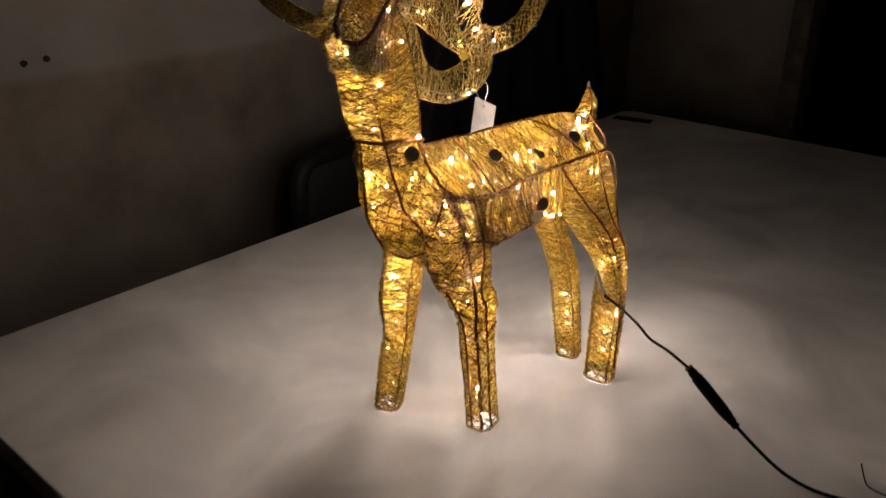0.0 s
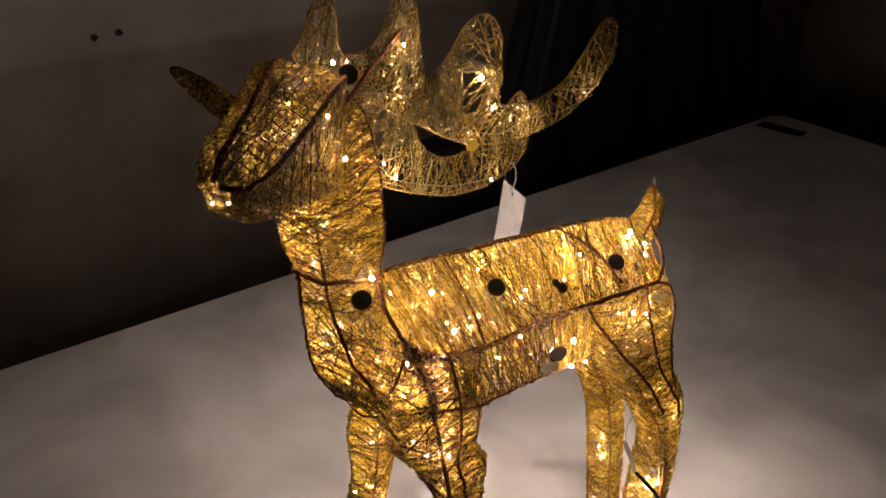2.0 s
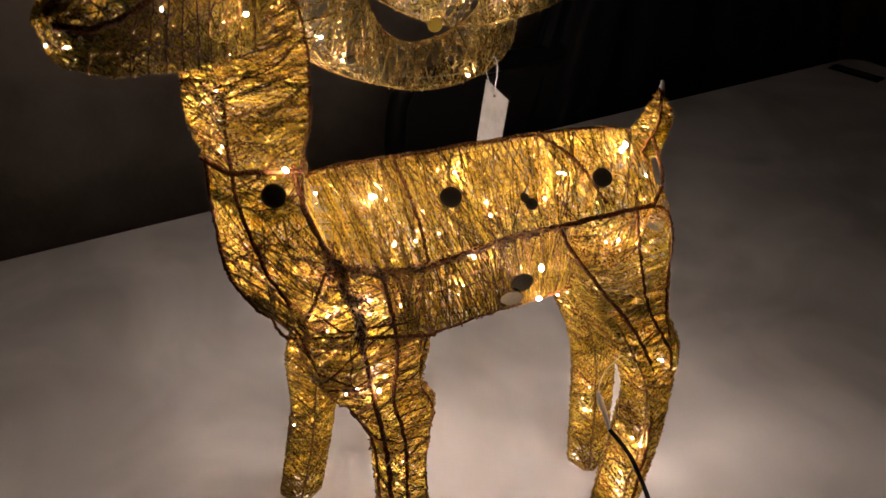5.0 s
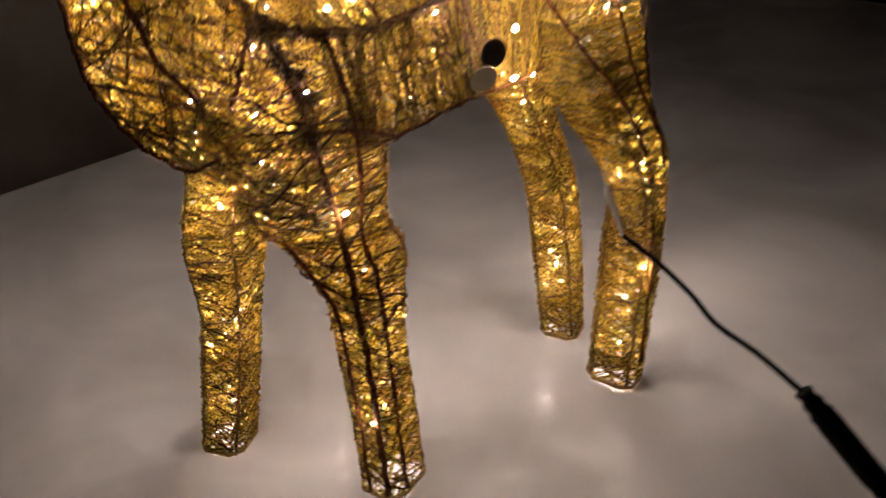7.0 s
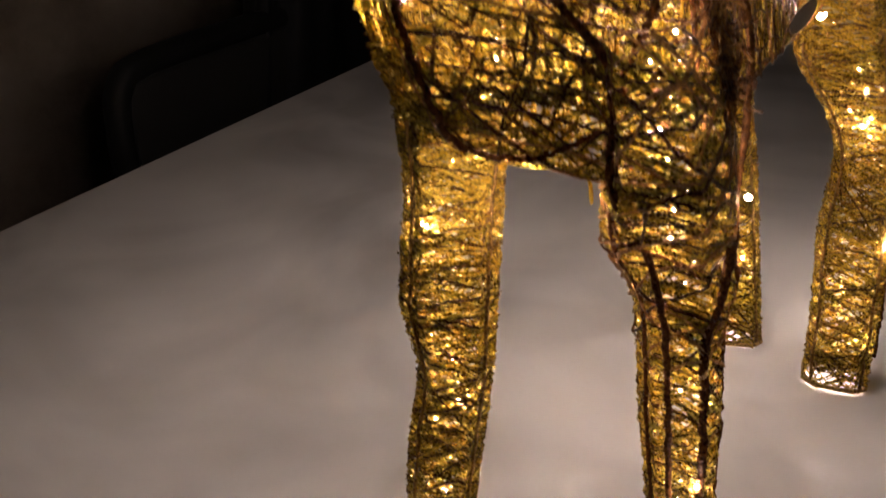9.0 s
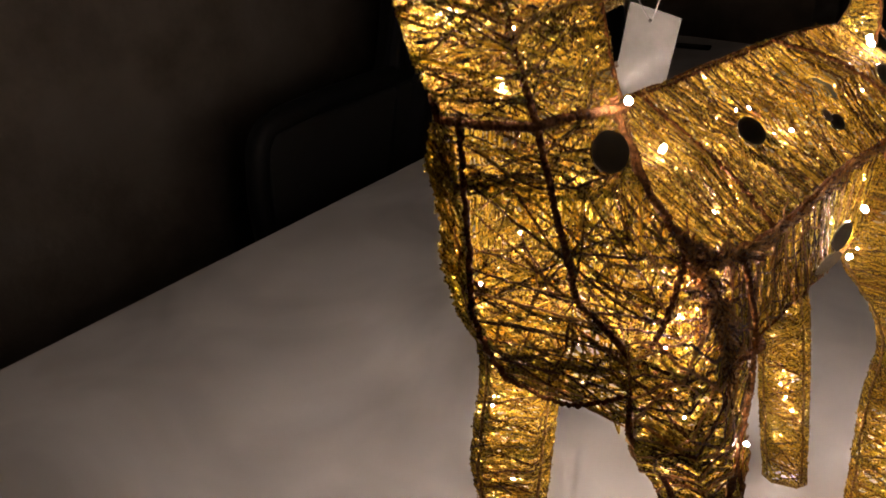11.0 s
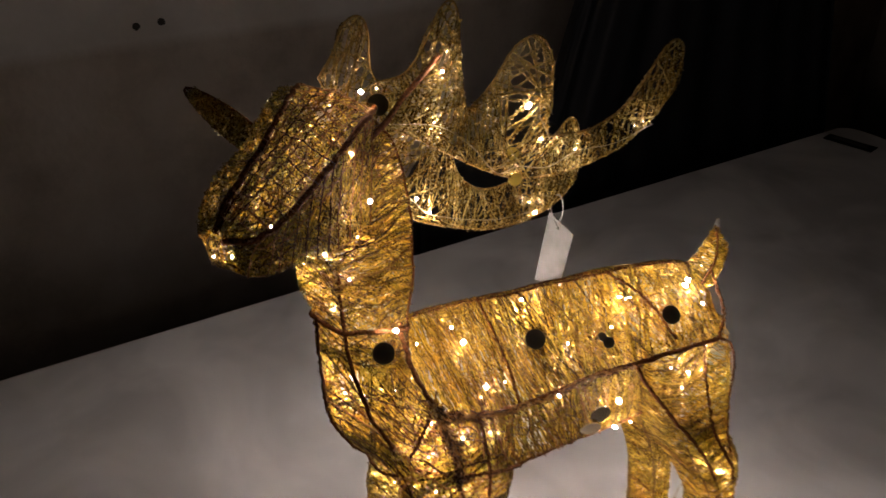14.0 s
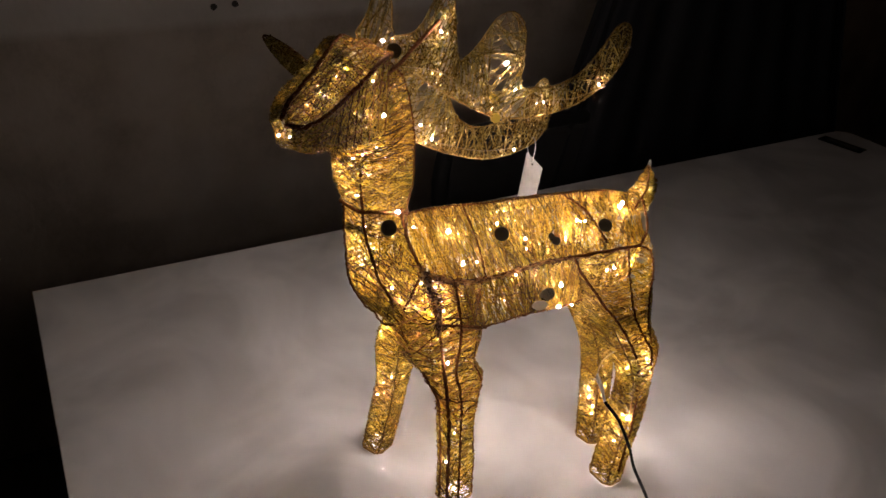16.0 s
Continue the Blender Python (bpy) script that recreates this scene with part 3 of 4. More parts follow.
# legs: turn, then height, middle and half sizes
LEGS = {
    "front_left_leg": (10, [(0.0016, 0.3241, -0.5303, 0.0136, 0.0110), (0.04, 0.3268, -0.5243, 0.0138, 0.0106), (0.08, 0.3258, -0.5203, 0.0130, 0.0120), (0.11, 0.3284, -0.5165, 0.0160, 0.0118), (0.13, 0.3251, -0.5158, 0.0204, 0.0140),
                            (0.147, 0.3172, -0.5114, 0.0206, 0.0160), (0.167, 0.3115, -0.5118, 0.0300, 0.0155), (0.19, 0.3103, -0.5090, 0.0334, 0.0135), (0.222, 0.3078, -0.5013, 0.0320, 0.0120)]),
    "front_right_leg": (25, [(0.0016, 0.2852, -0.4392, 0.0116, 0.0106), (0.05, 0.2945, -0.4395, 0.0102, 0.0120), (0.085, 0.2995, -0.4420, 0.0121, 0.0115), (0.11, 0.3040, -0.4380, 0.0148, 0.0145), (0.13, 0.3086, -0.4368, 0.0190, 0.0147),
                             (0.155, 0.3150, -0.4355, 0.0158, 0.0147), (0.18, 0.3113, -0.4375, 0.0139, 0.0162), (0.21, 0.3047, -0.4420, 0.0130, 0.0171)]),
    "hind_left_leg": (5, [(0.0016, 0.4710, -0.5739, 0.0096, 0.0126), (0.04, 0.4781, -0.5717, 0.0096, 0.0130), (0.08, 0.4875, -0.5680, 0.0098, 0.0138), (0.115, 0.4894, -0.5670, 0.0122, 0.0122), (0.14, 0.4903, -0.5601, 0.0195, 0.0132),
                          (0.165, 0.4804, -0.5492, 0.0215, 0.0166), (0.19, 0.4738, -0.5425, 0.0290, 0.0172), (0.22, 0.4704, -0.5343, 0.0325, 0.0194), (0.244, 0.4684, -0.5236, 0.0330, 0.0190), (0.252, 0.4684, -0.522, 0.0200, 0.0120)]),
    "hind_right_leg": (15, [(0.0016, 0.4908, -0.5220, 0.0096, 0.0104), (0.05, 0.4975, -0.5115, 0.0112, 0.0118), (0.10, 0.4985, -0.5025, 0.0122, 0.0120), (0.14, 0.4862, -0.4961, 0.0126, 0.0122), (0.175, 0.4703, -0.4911, 0.0163, 0.0149), (0.21, 0.4554, -0.4861, 0.0211, 0.0184)]),
}
for name, (yaw, st) in LEGS.items():
    forms[name] = Tube(upright(turned(st, yaw), ROUNDED))

TAIL = [(0.256, 0.503, -0.504, 0.015, 0.011), (0.268, 0.5125, -0.505, 0.0115, 0.0092), (0.281, 0.5195, -0.506, 0.0078, 0.0066), (0.291, 0.5205, -0.505, 0.0042, 0.0036), (0.298, 0.5185, -0.505, 0.0012, 0.0012)]
forms["tail"] = Tube(upright(turned(TAIL, 10), SQUARE), 30)

# how each form is wound: cover of gold, cover of dark thread, slope, wires, wire radius, glitter per metre
WINDING = {
    "torso": (0.48, 0.44, 0.16, (0, 3, 4, 6), 0.0009, 1300),
    "neck": (0.38, 0.52, 0.14, (2, 3), 0.0009, 1300),
    "head": (0.40, 0.22, 1.1, (0, 4), 0.0017, 1700),
    "front_left_leg": (0.72, 0.08, 0.26, (0.5, 2.5, 6.5), 0.0010, 1900),
    "front_right_leg": (1.15, 0.10, 0.24, (0.5, 2.5, 4.5, 6.5), 0.0008, 1900),
    "hind_left_leg": (0.95, 0.08, 0.22, (0.5, 2.5, 4.5, 6.5), 0.0008, 1500),
    "hind_right_leg": (1.10, 0.10, 0.24, (0.5, 2.5, 4.5, 6.5), 0.0008, 1900),
    "tail": (1.0, 0.15, 0.2, (0, 2), 0.001, 1900),
}
# panels laced closely: cover, slope, corners; and yarn that runs lengthwise inside: count, corners, stations
LACED = {
    "torso": ((0.75, 0.10, 3.0, 6.5, 0.06, 1.0), (0.50, 0.10, 0.0, 2.0, 0.0, 0.12), (0.70, 0.10, 4.0, 7.0, 0.0, 0.10)),
    "neck": ((0.60, 0.20, 2.0, 3.0, 0.42, 1.0), (0.60, 0.20, 3.0, 5.0), (0.44, 1.3, 5.0, 8.0, 0.20, 0.42), (0.44, 1.3, 5.0, 6.2, 0.0, 0.22), (0.30, 0.2, 0.0, 2.0, 0.55, 1.0)),
    "head": ((0.65, 0.3, 1.0, 4.0), (0.35, 1.6, 0.0, 1.0)),
    "hind_left_leg": ((0.62, 0.50, 2.6, 8.4, 0.755, 1.0),),
}
# crossings of dark thread over the same places: cover, radius, slope, corners, stations
DARK = {
    "neck": ((0.22, 0.00042, 1.6, 5.0, 8.0, 0.20, 0.42), (0.22, 0.00042, 1.6, 5.0, 6.2, 0.0, 0.22), (0.22, 0.00048, 0.25, 0.0, 2.0, 0.42, 1.0, 0.05), (0.16, 0.00048, 0.25, 5.0, 6.0, 0.42, 1.0, -0.02)),
    "front_left_leg": ((0.07, 0.00042, 0.5, 3.2, 7.8, 0.58, 1.0),),
    "hind_left_leg": ((0.10, 0.00040, 0.8, 2.6, 8.4, 0.60, 1.0),),
}
RUNS = {"head": (240, 0.0, 1.0, 0.05, 0.95), "neck": (420, 2.0, 5.0, 0.0, 0.5), "torso": (300, 4.0, 6.0, 0.0, 1.0)}
# dark open nets over shoulder, chest and brow: stations, corners, rows, columns, lean
NETS = {
    "front_left_leg": ((0.74, 0.98, 2.5, 7.0, 5, 3, 1.5),),
    "neck": ((0.20, 0.36, 0.0, 2.0, 6, 6, -1.0), (0.03, 0.34, -1.0, 0.0, 8, 2, -1.0)),
    "head": ((0.06, 0.90, 4.0, 6.0, 16, 8, 1.0), (0.10, 0.85, 0.0, 1.0, 11, 5, -1.0)),
    "torso": ((0.02, 0.46, 2.0, 3.0, 14, 7, 1.0),),
}


def glitter(lines, per_metre, spread, large=1.0):
    """Loose glitter flakes caught along lengths of yarn."""
    a = np.concatenate([q[:-1] for q in lines])
    c = np.concatenate([q[1:] for q in lines])
    span = np.linalg.norm(c - a, axis=1)
    n = int(span.sum() * per_metre)
    k = dice.choice(len(a), n, p=span / span.sum())
    q = a[k] + (c[k] - a[k]) * dice.random((n, 1)) + dice.normal(0, spread, (n, 3))
    e = dice.normal(0, 1, (n, 3))
    e /= np.linalg.norm(e, axis=1)[:, None]
    h = np.cross(e, dice.normal(0, 1, (n, 3)))
    h /= np.linalg.norm(h, axis=1)[:, None] + 1e-9
    z = large * dice.uniform(0.00030, 0.00075, (n, 1))
    s = Soup()
    s.v.append(np.stack([q + z * e, q + 0.75 * z * h, q - z * e, q - 0.75 * z * h], 1).reshape(-1, 3))
    s.f = np.arange(4 * n).reshape(-1, 4).tolist()
    return s


parts = {}
for name, (gold, bronze, slope, wires, wire_r, flakes) in WINDING.items():
    f = forms[name]
    plain = name.split("_")[-1]
    s = Soup()
    start, stop = {"front_left_leg": (0.0, 0.97), "hind_left_leg": (0.0, 0.76), "torso": (0.10, 1.0), "neck": (0.40, 1.0)}.get(name, (0.0, 1.0))
    f.wind(s, gold, 0.00034, slope, start, stop, 0.8)
    for cover, *patch in LACED.get(name, ()):
        f.panel(s, cover, 0.00036, *patch)
    if name == "neck":
        f.panel(s, 0.9, 0.00036, 0.5, 4.0, 6.2, 0.0, 0.15)
    if name in RUNS:
        f.runs(s, RUNS[name][0], 0.00040, *RUNS[name][1:])
    parts[name] = tagged(part(plain, s, GOLD, deer, "gold tinsel thread wound over a wire frame"), kind="stuff")
    lines = s.lines
    s = Soup()
    f.wind(s, bronze, 0.00040, slope * 1.6, start, stop, 1.1, 0.0)
    for patch in DARK.get(name, ()):
        f.panel(s, *patch[:7], lean=patch[7] if len(patch) > 7 else 0.0, proud=0.0006)
    if plain == "leg":
        f.lattice(s, 5, 0.034, 0.00042, 0.01, 0.98 * stop)
    tagged(part("dark_thread", s, BRONZE, parts[name], "bronze thread crossing the gold"), kind="stuff")
    if name in NETS:
        n = Soup()
        for patch in NETS[name]:
            f.net(n, 0.00045, *patch)
        if name == "front_left_leg":
            f.lattice(n, 8, 0.100, 0.00058, 0.42, 0.99, 0.0012)
        tagged(part("thread_net", n, BROWN, parts[name], "open net of dark brown thread"), kind="stuff")
    g = glitter(lines + s.lines, flakes, 0.00028)
    tagged(part("glitter", g, PALE_FLAKE if name == "head" else FLAKE, parts[name], "loose gold glitter flakes", smooth=False), kind="stuff")
    s = Soup()
    for v in wires:
        f.rib(s, v, wire_r, 0.0, min(stop - 0.06, 0.74) if plain == "leg" and stop < 1 else 1.0)
    part("wire_frame", s, LEG_WIRE if plain == "leg" and name != "front_left_leg" else WIRE, parts[name], "thread-bound wire frame")
    if plain == "leg":
        s = Soup()
        f.ring(s, 0.006, 0.0013)
        part("foot_rim", s, GOLD_WIRE, parts[name], "gold-bound rim of the foot")


def coil(line, radius, pitch):
    """A thread bound round a wire in a close helix."""
    fine = spline(line, max(20, int(np.linalg.norm(np.diff(line, axis=0), axis=1).sum() / pitch * 7)))
    t = np.gradient(fine, axis=0)
    t /= np.linalg.norm(t, axis=1)[:, None]
    a = np.cross(t, (0.31, 0.52, 0.79))
    a /= np.linalg.norm(a, axis=1)[:, None]
    c = np.cross(t, a)
    w = np.arange(len(fine))[:, None] * 2 * math.pi / 7 + np.cumsum(dice.normal(0, 0.2, (len(fine), 1)), axis=0)
    return fine + radius * (np.cos(w) * a + np.sin(w) * c)


# heavier wires that stand out dark over the winding: flank, shoulder, chest, bands, haunch, rump
BRACES = (
    ("torso", "flank", 0.0014, [(0.283, -0.483, 0.292), (0.2845, -0.4955, 0.267), (0.291, -0.507, 0.247), (0.300, -0.5145, 0.239), (0.315, -0.518, 0.2355), (0.342, -0.5225, 0.233), (0.369, -0.5285, 0.238), (0.395, -0.5335, 0.243), (0.425, -0.5415, 0.246), (0.455, -0.5485, 0.249), (0.478, -0.552, 0.2495)]),
    ("hind_left_leg", "haunch", 0.0007, [(0.478, -0.552, 0.2495), (0.490, -0.5535, 0.244), (0.4955, -0.556, 0.232), (0.4970, -0.558, 0.215), (0.4955, -0.561, 0.195), (0.4950, -0.566, 0.172), (0.4995, -0.571, 0.150)]),
    ("torso", "rump", 0.0010, [(0.480, -0.552, 0.2495), (0.494, -0.543, 0.256), (0.503, -0.530, 0.263), (0.509, -0.516, 0.272)]),
    ("front_left_leg", "shoulder", 0.0015, [(0.291, -0.507, 0.247), (0.2955, -0.5165, 0.229), (0.300, -0.5205, 0.214), (0.3005, -0.5265, 0.190), (0.3035, -0.5305, 0.157), (0.3075, -0.5325, 0.132), (0.3110, -0.5315, 0.110)]),
    ("front_left_leg", "shoulder", 0.0011, [(0.3155, -0.5195, 0.236), (0.318, -0.5275, 0.210), (0.3195, -0.5295, 0.187), (0.3190, -0.5345, 0.150), (0.3210, -0.5345, 0.130), (0.3240, -0.5320, 0.110)]),
    ("neck", "chest", 0.0011, [(0.2585, -0.458, 0.325), (0.2535, -0.4745, 0.290), (0.2550, -0.481, 0.265), (0.2585, -0.484, 0.247), (0.263, -0.4865, 0.230), (0.2715, -0.5005, 0.212), (0.2745, -0.503, 0.190), (0.2765, -0.503, 0.174), (0.290, -0.5115, 0.150), (0.3005, -0.5155, 0.127), (0.3085, -0.5175, 0.105)]),
    ("neck", "chest", 0.0009, [(0.2465, -0.4525, 0.290), (0.2455, -0.4545, 0.267), (0.2465, -0.456, 0.246), (0.2475, -0.4555, 0.228), (0.2510, -0.458, 0.211), (0.2625, -0.4605, 0.190), (0.2700, -0.463, 0.183)]),
    ("neck", "chest_band", 0.0007, [(0.2700, -0.463, 0.183), (0.2690, -0.473, 0.1825), (0.2700, -0.485, 0.184), (0.2735, -0.500, 0.192)]),
    ("front_left_leg", "band", 0.0010, [(0.2735, -0.502, 0.203), (0.287, -0.5155, 0.2005), (0.300, -0.5255, 0.200), (0.318, -0.5295, 0.197), (0.335, -0.528, 0.190), (0.348, -0.5235, 0.1835)]),
    ("front_left_leg", "band", 0.0008, [(0.2765, -0.5035, 0.174), (0.289, -0.5195, 0.169), (0.3035, -0.530, 0.166)]),
    ("neck", "brace", 0.0009, [(0.2740, -0.502, 0.200), (0.281, -0.509, 0.222), (0.289, -0.510, 0.243)]),
    ("hind_left_leg", "haunch", 0.0010, [(0.418, -0.541, 0.246), (0.426, -0.5475, 0.230), (0.435, -0.5525, 0.216), (0.446, -0.5605, 0.199), (0.457, -0.5675, 0.184), (0.470, -0.573, 0.162), (0.4805, -0.5755, 0.140), (0.484, -0.580, 0.115), (0.4805, -0.5855, 0.070), (0.473, -0.5895, 0.020)]),
    ("hind_left_leg", "rump", 0.0008, [(0.468, -0.551, 0.249), (0.470, -0.5555, 0.228), (0.472, -0.5625, 0.205), (0.476, -0.5685, 0.184), (0.487, -0.573, 0.163), (0.497, -0.5755, 0.146), (0.500, -0.577, 0.125)]),
    ("torso", "rib", 0.0008, [(0.353, -0.461, 0.2715), (0.3505, -0.487, 0.2575), (0.348, -0.504, 0.2475), (0.344, -0.522, 0.2345)]),
    ("torso", "rib", 0.0008, [(0.440, -0.485, 0.277), (0.448, -0.505, 0.2715), (0.4515, -0.521, 0.2645), (0.4525, -0.541, 0.2525)]),
)


def down_the_leg(pts):
    """Lays a wire's lower end on the skin of the front leg and carries it on to the foot."""
    leg = forms["front_left_leg"]
    grid = [(u, v) for u in np.linspace(0.0, 0.8, 81) for v in np.linspace(3.0, 7.0, 41)]
    skin, out = leg.many(np.array([g[0] for g in grid]), np.array([g[1] for g in grid]))
    line = [p for p in pts if p[2] > 0.16]
    for p in pts[len(line):]:
        i = int(np.argmin(np.linalg.norm(skin - p, axis=1)))
        line.append(skin[i] + 0.0005 * out[i])
    u, v = grid[i]
    return line + [leg.at(u * k, v) for k in (0.8, 0.6, 0.4, 0.2, 0.03)]


for key, label, radius, pts in BRACES:
    s = Soup()
    if label in ("shoulder", "chest") and pts[-1][2] < 0.12:
        pts = down_the_leg(pts)
    line = spline(pts, 60) + dice.normal(0, 0.0003, (60, 3))
    s.strand(line, radius, 7, True, taper=dice.uniform(0.75, 1.3, 60))
    s.strand(coil(line, radius * 0.87, 0.0021), 0.0005, 4)
    part(label + "_wire", s, WIRE, parts[key], "dark thread-bound brace wire")


# the tangle of dark thread where flank and shoulder wire are bound together
s = Soup()
for key in (0, 3):
    path = spline(BRACES[key][3], 120)
    lo, hi = (20, 100) if key == 0 else (0, 66)
    for _ in range(150):
        i = int(dice.integers(lo, hi - 12))
        j = i + int(dice.integers(6, 13))
        side = dice.normal(0, 0.0032 if 32 < i < 58 or key else 0.0014, 3)
        s.strand(path[i:j] + np.linspace(1, -1, j - i)[:, None] * side + dice.normal(0, 0.0004, (j - i, 3)) + (-0.0005, -0.0016, 0.0003), 0.00048, 4, taper=dice.uniform(0.6, 1.4, j - i))
tagged(part("thread_tangle", s, BROWN, parts["torso"], "tangle of dark brown binding thread"), kind="stuff")

s = Soup()
v = np.linspace(0, 6, 61)[:-1]
p, out = forms["neck"].many(0.505 + 0.006 * np.sin(v * 2.1), v)
line = p + out * 0.0016
s.strand(line, 0.0014, 7, closed=True, taper=dice.uniform(0.8, 1.25, len(line)))
s.strand(coil(line, 0.0012, 0.0021), 0.0005, 4)
part("collar_wire", s, WIRE, parts["neck"], "dark thread-bound ring wire round the neck")


def blade(name, origin, ax, az, outline, thick, count, thread, mat_wire, longest=0.075, wire_r=0.0008):
    """A flat outline of wire with threads laced across both faces."""
    o, ax, az = (np.array(a, float) for a in (origin, ax, az))
    nrm = np.cross(ax, az)
    poly = spline(list(outline) + [outline[0]], len(outline) * 3)[:-1]
    n = len(poly)
    a, b = poly, np.roll(poly, -1, 0)
    s = Soup()
    lo, hi = poly.min(0), poly.max(0)
    made = tries = 0
    while made < count and tries < count * 30:
        tries += 1
        c = np.array((rng.uniform(lo[0], hi[0]), rng.uniform(lo[1], hi[1])))
        ang = rng.uniform(0, math.pi) if rng.random() < 0.5 else rng.gauss(math.pi / 2, 0.4)
        d = np.array((math.cos(ang), math.sin(ang)))
        e = b - a
        den = d[0] * e[:, 1] - d[1] * e[:, 0]
        den = np.where(abs(den) < 1e-12, 1e-12, den)
        w = a - c
        t = (w[:, 0] * e[:, 1] - w[:, 1] * e[:, 0]) / den
        q = (w[:, 0] * d[1] - w[:, 1] * d[0]) / den
        ts = t[(q >= 0) & (q <= 1)]
        pos, neg = ts[ts > 0], ts[ts < 0]
        if len(pos) % 2 == 0 or len(neg) % 2 == 0:
            continue
        t0, t1 = neg.max(), pos.min()
        if t1 - t0 > longest:
            continue
        side = rng.choice((-1, 1)) * thick * rng.uniform(0.6, 1.2)
        p, r = c + d * t0, c + d * t1
        m = (p + r) / 2
        pts = [o + ax * k[0] + az * k[1] + nrm * h for k, h in ((p, 0.2 * side), (p * 0.8 + r * 0.2, side), (m, side + rng.gauss(0, 0.0006)), (p * 0.2 + r * 0.8, side), (r, 0.2 * side))]
        s.strand(pts, 0.00048 * rng.uniform(0.6, 1.3), taper=[rng.uniform(0.6, 1.4) for _ in pts])
        made += 1
    ob = tagged(part(name, s, thread, deer, "open lacing of gold thread across a bent wire outline"), kind="stuff")
    g = glitter(s.lines, 1700, 0.0005, 1.45)
    tagged(part("glitter", g, PALE_FLAKE, ob, "loose gold glitter flakes", smooth=False), kind="stuff")
    s = Soup()
    s.strand([o + ax * k[0] + az * k[1] for k in poly], wire_r, 6, closed=True)
    part("outline_wire", s, mat_wire, ob, "gold-bound outline wire")
    return ob


ANTLER_L = [(0.298, 0.393), (0.290, 0.416), (0.308, 0.419), (0.318, 0.427), (0.325, 0.438), (0.332, 0.451), (0.339, 0.456), (0.344, 0.448), (0.346, 0.428), (0.351, 0.395),
            (0.360, 0.397), (0.371, 0.407), (0.383, 0.423), (0.394, 0.429), (0.403, 0.428), (0.411, 0.420), (0.415, 0.404), (0.414, 0.367), (0.430, 0.362), (0.451, 0.361),
            (0.477, 0.370), (0.496, 0.387), (0.509, 0.405), (0.519, 0.411), (0.527, 0.407), (0.529, 0.398), (0.526, 0.383), (0.515, 0.364), (0.498, 0.351), (0.477, 0.341),
            (0.450, 0.336), (0.423, 0.335), (0.394, 0.339), (0.371, 0.349), (0.352, 0.360), (0.333, 0.372), (0.316, 0.383)]
ANTLER_R = [(0.273, 0.416), (0.281, 0.426), (0.288, 0.441), (0.295, 0.446), (0.301, 0.444), (0.304, 0.434), (0.306, 0.412), (0.325, 0.395), (0.345, 0.382), (0.358, 0.362),
            (0.363, 0.345), (0.371, 0.331), (0.385, 0.322), (0.400, 0.320), (0.420, 0.324), (0.437, 0.334), (0.448, 0.349), (0.458, 0.358), (0.465, 0.353), (0.470, 0.335),
            (0.468, 0.315), (0.464, 0.304), (0.453, 0.295), (0.434, 0.289), (0.412, 0.287), (0.390, 0.290), (0.369, 0.297), (0.349, 0.305), (0.329, 0.316), (0.310, 0.335), (0.298, 0.360), (0.284, 0.390)]
parts["antler_left"] = blade("antler", (0, -0.443, 0), (1, 0, 0), (0, 0, 1), ANTLER_L, 0.004, 270, PALE, GOLD_WIRE)
parts["antler_right"] = blade("antler", (0, -0.415, 0), (1, 0, 0), (0, 0, 1), ANTLER_R, 0.004, 255, PALE, GOLD_WIRE)
s = Soup()
s.strand(spline([(0.277, -0.462, 0.395), (0.292, -0.455, 0.400), (0.306, -0.449, 0.409), (0.320, -0.4475, 0.420), (0.330, -0.447, 0.429)], 30), 0.0017, 6, True)
part("brace_wire", s, WIRE, parts["antler_left"], "dark thread-bound brace wire")
EAR = [(0.0, -0.005), (0.016, -0.0075), (0.040, -0.0075), (0.060, -0.0045), (0.070, 0.0), (0.060, 0.0045), (0.040, 0.0075), (0.016, 0.0072), (0.0, 0.005)]
_d = Vector((-0.034, 0.052, 0.034)).normalized()
_u = _d.cross(Vector((-0.45, -0.75, 0.2))).normalized()
parts["ear"] = blade("ear", (0.247, -0.419, 0.372), _d, _u, EAR, 0.0025, 190, PALE, WIRE)

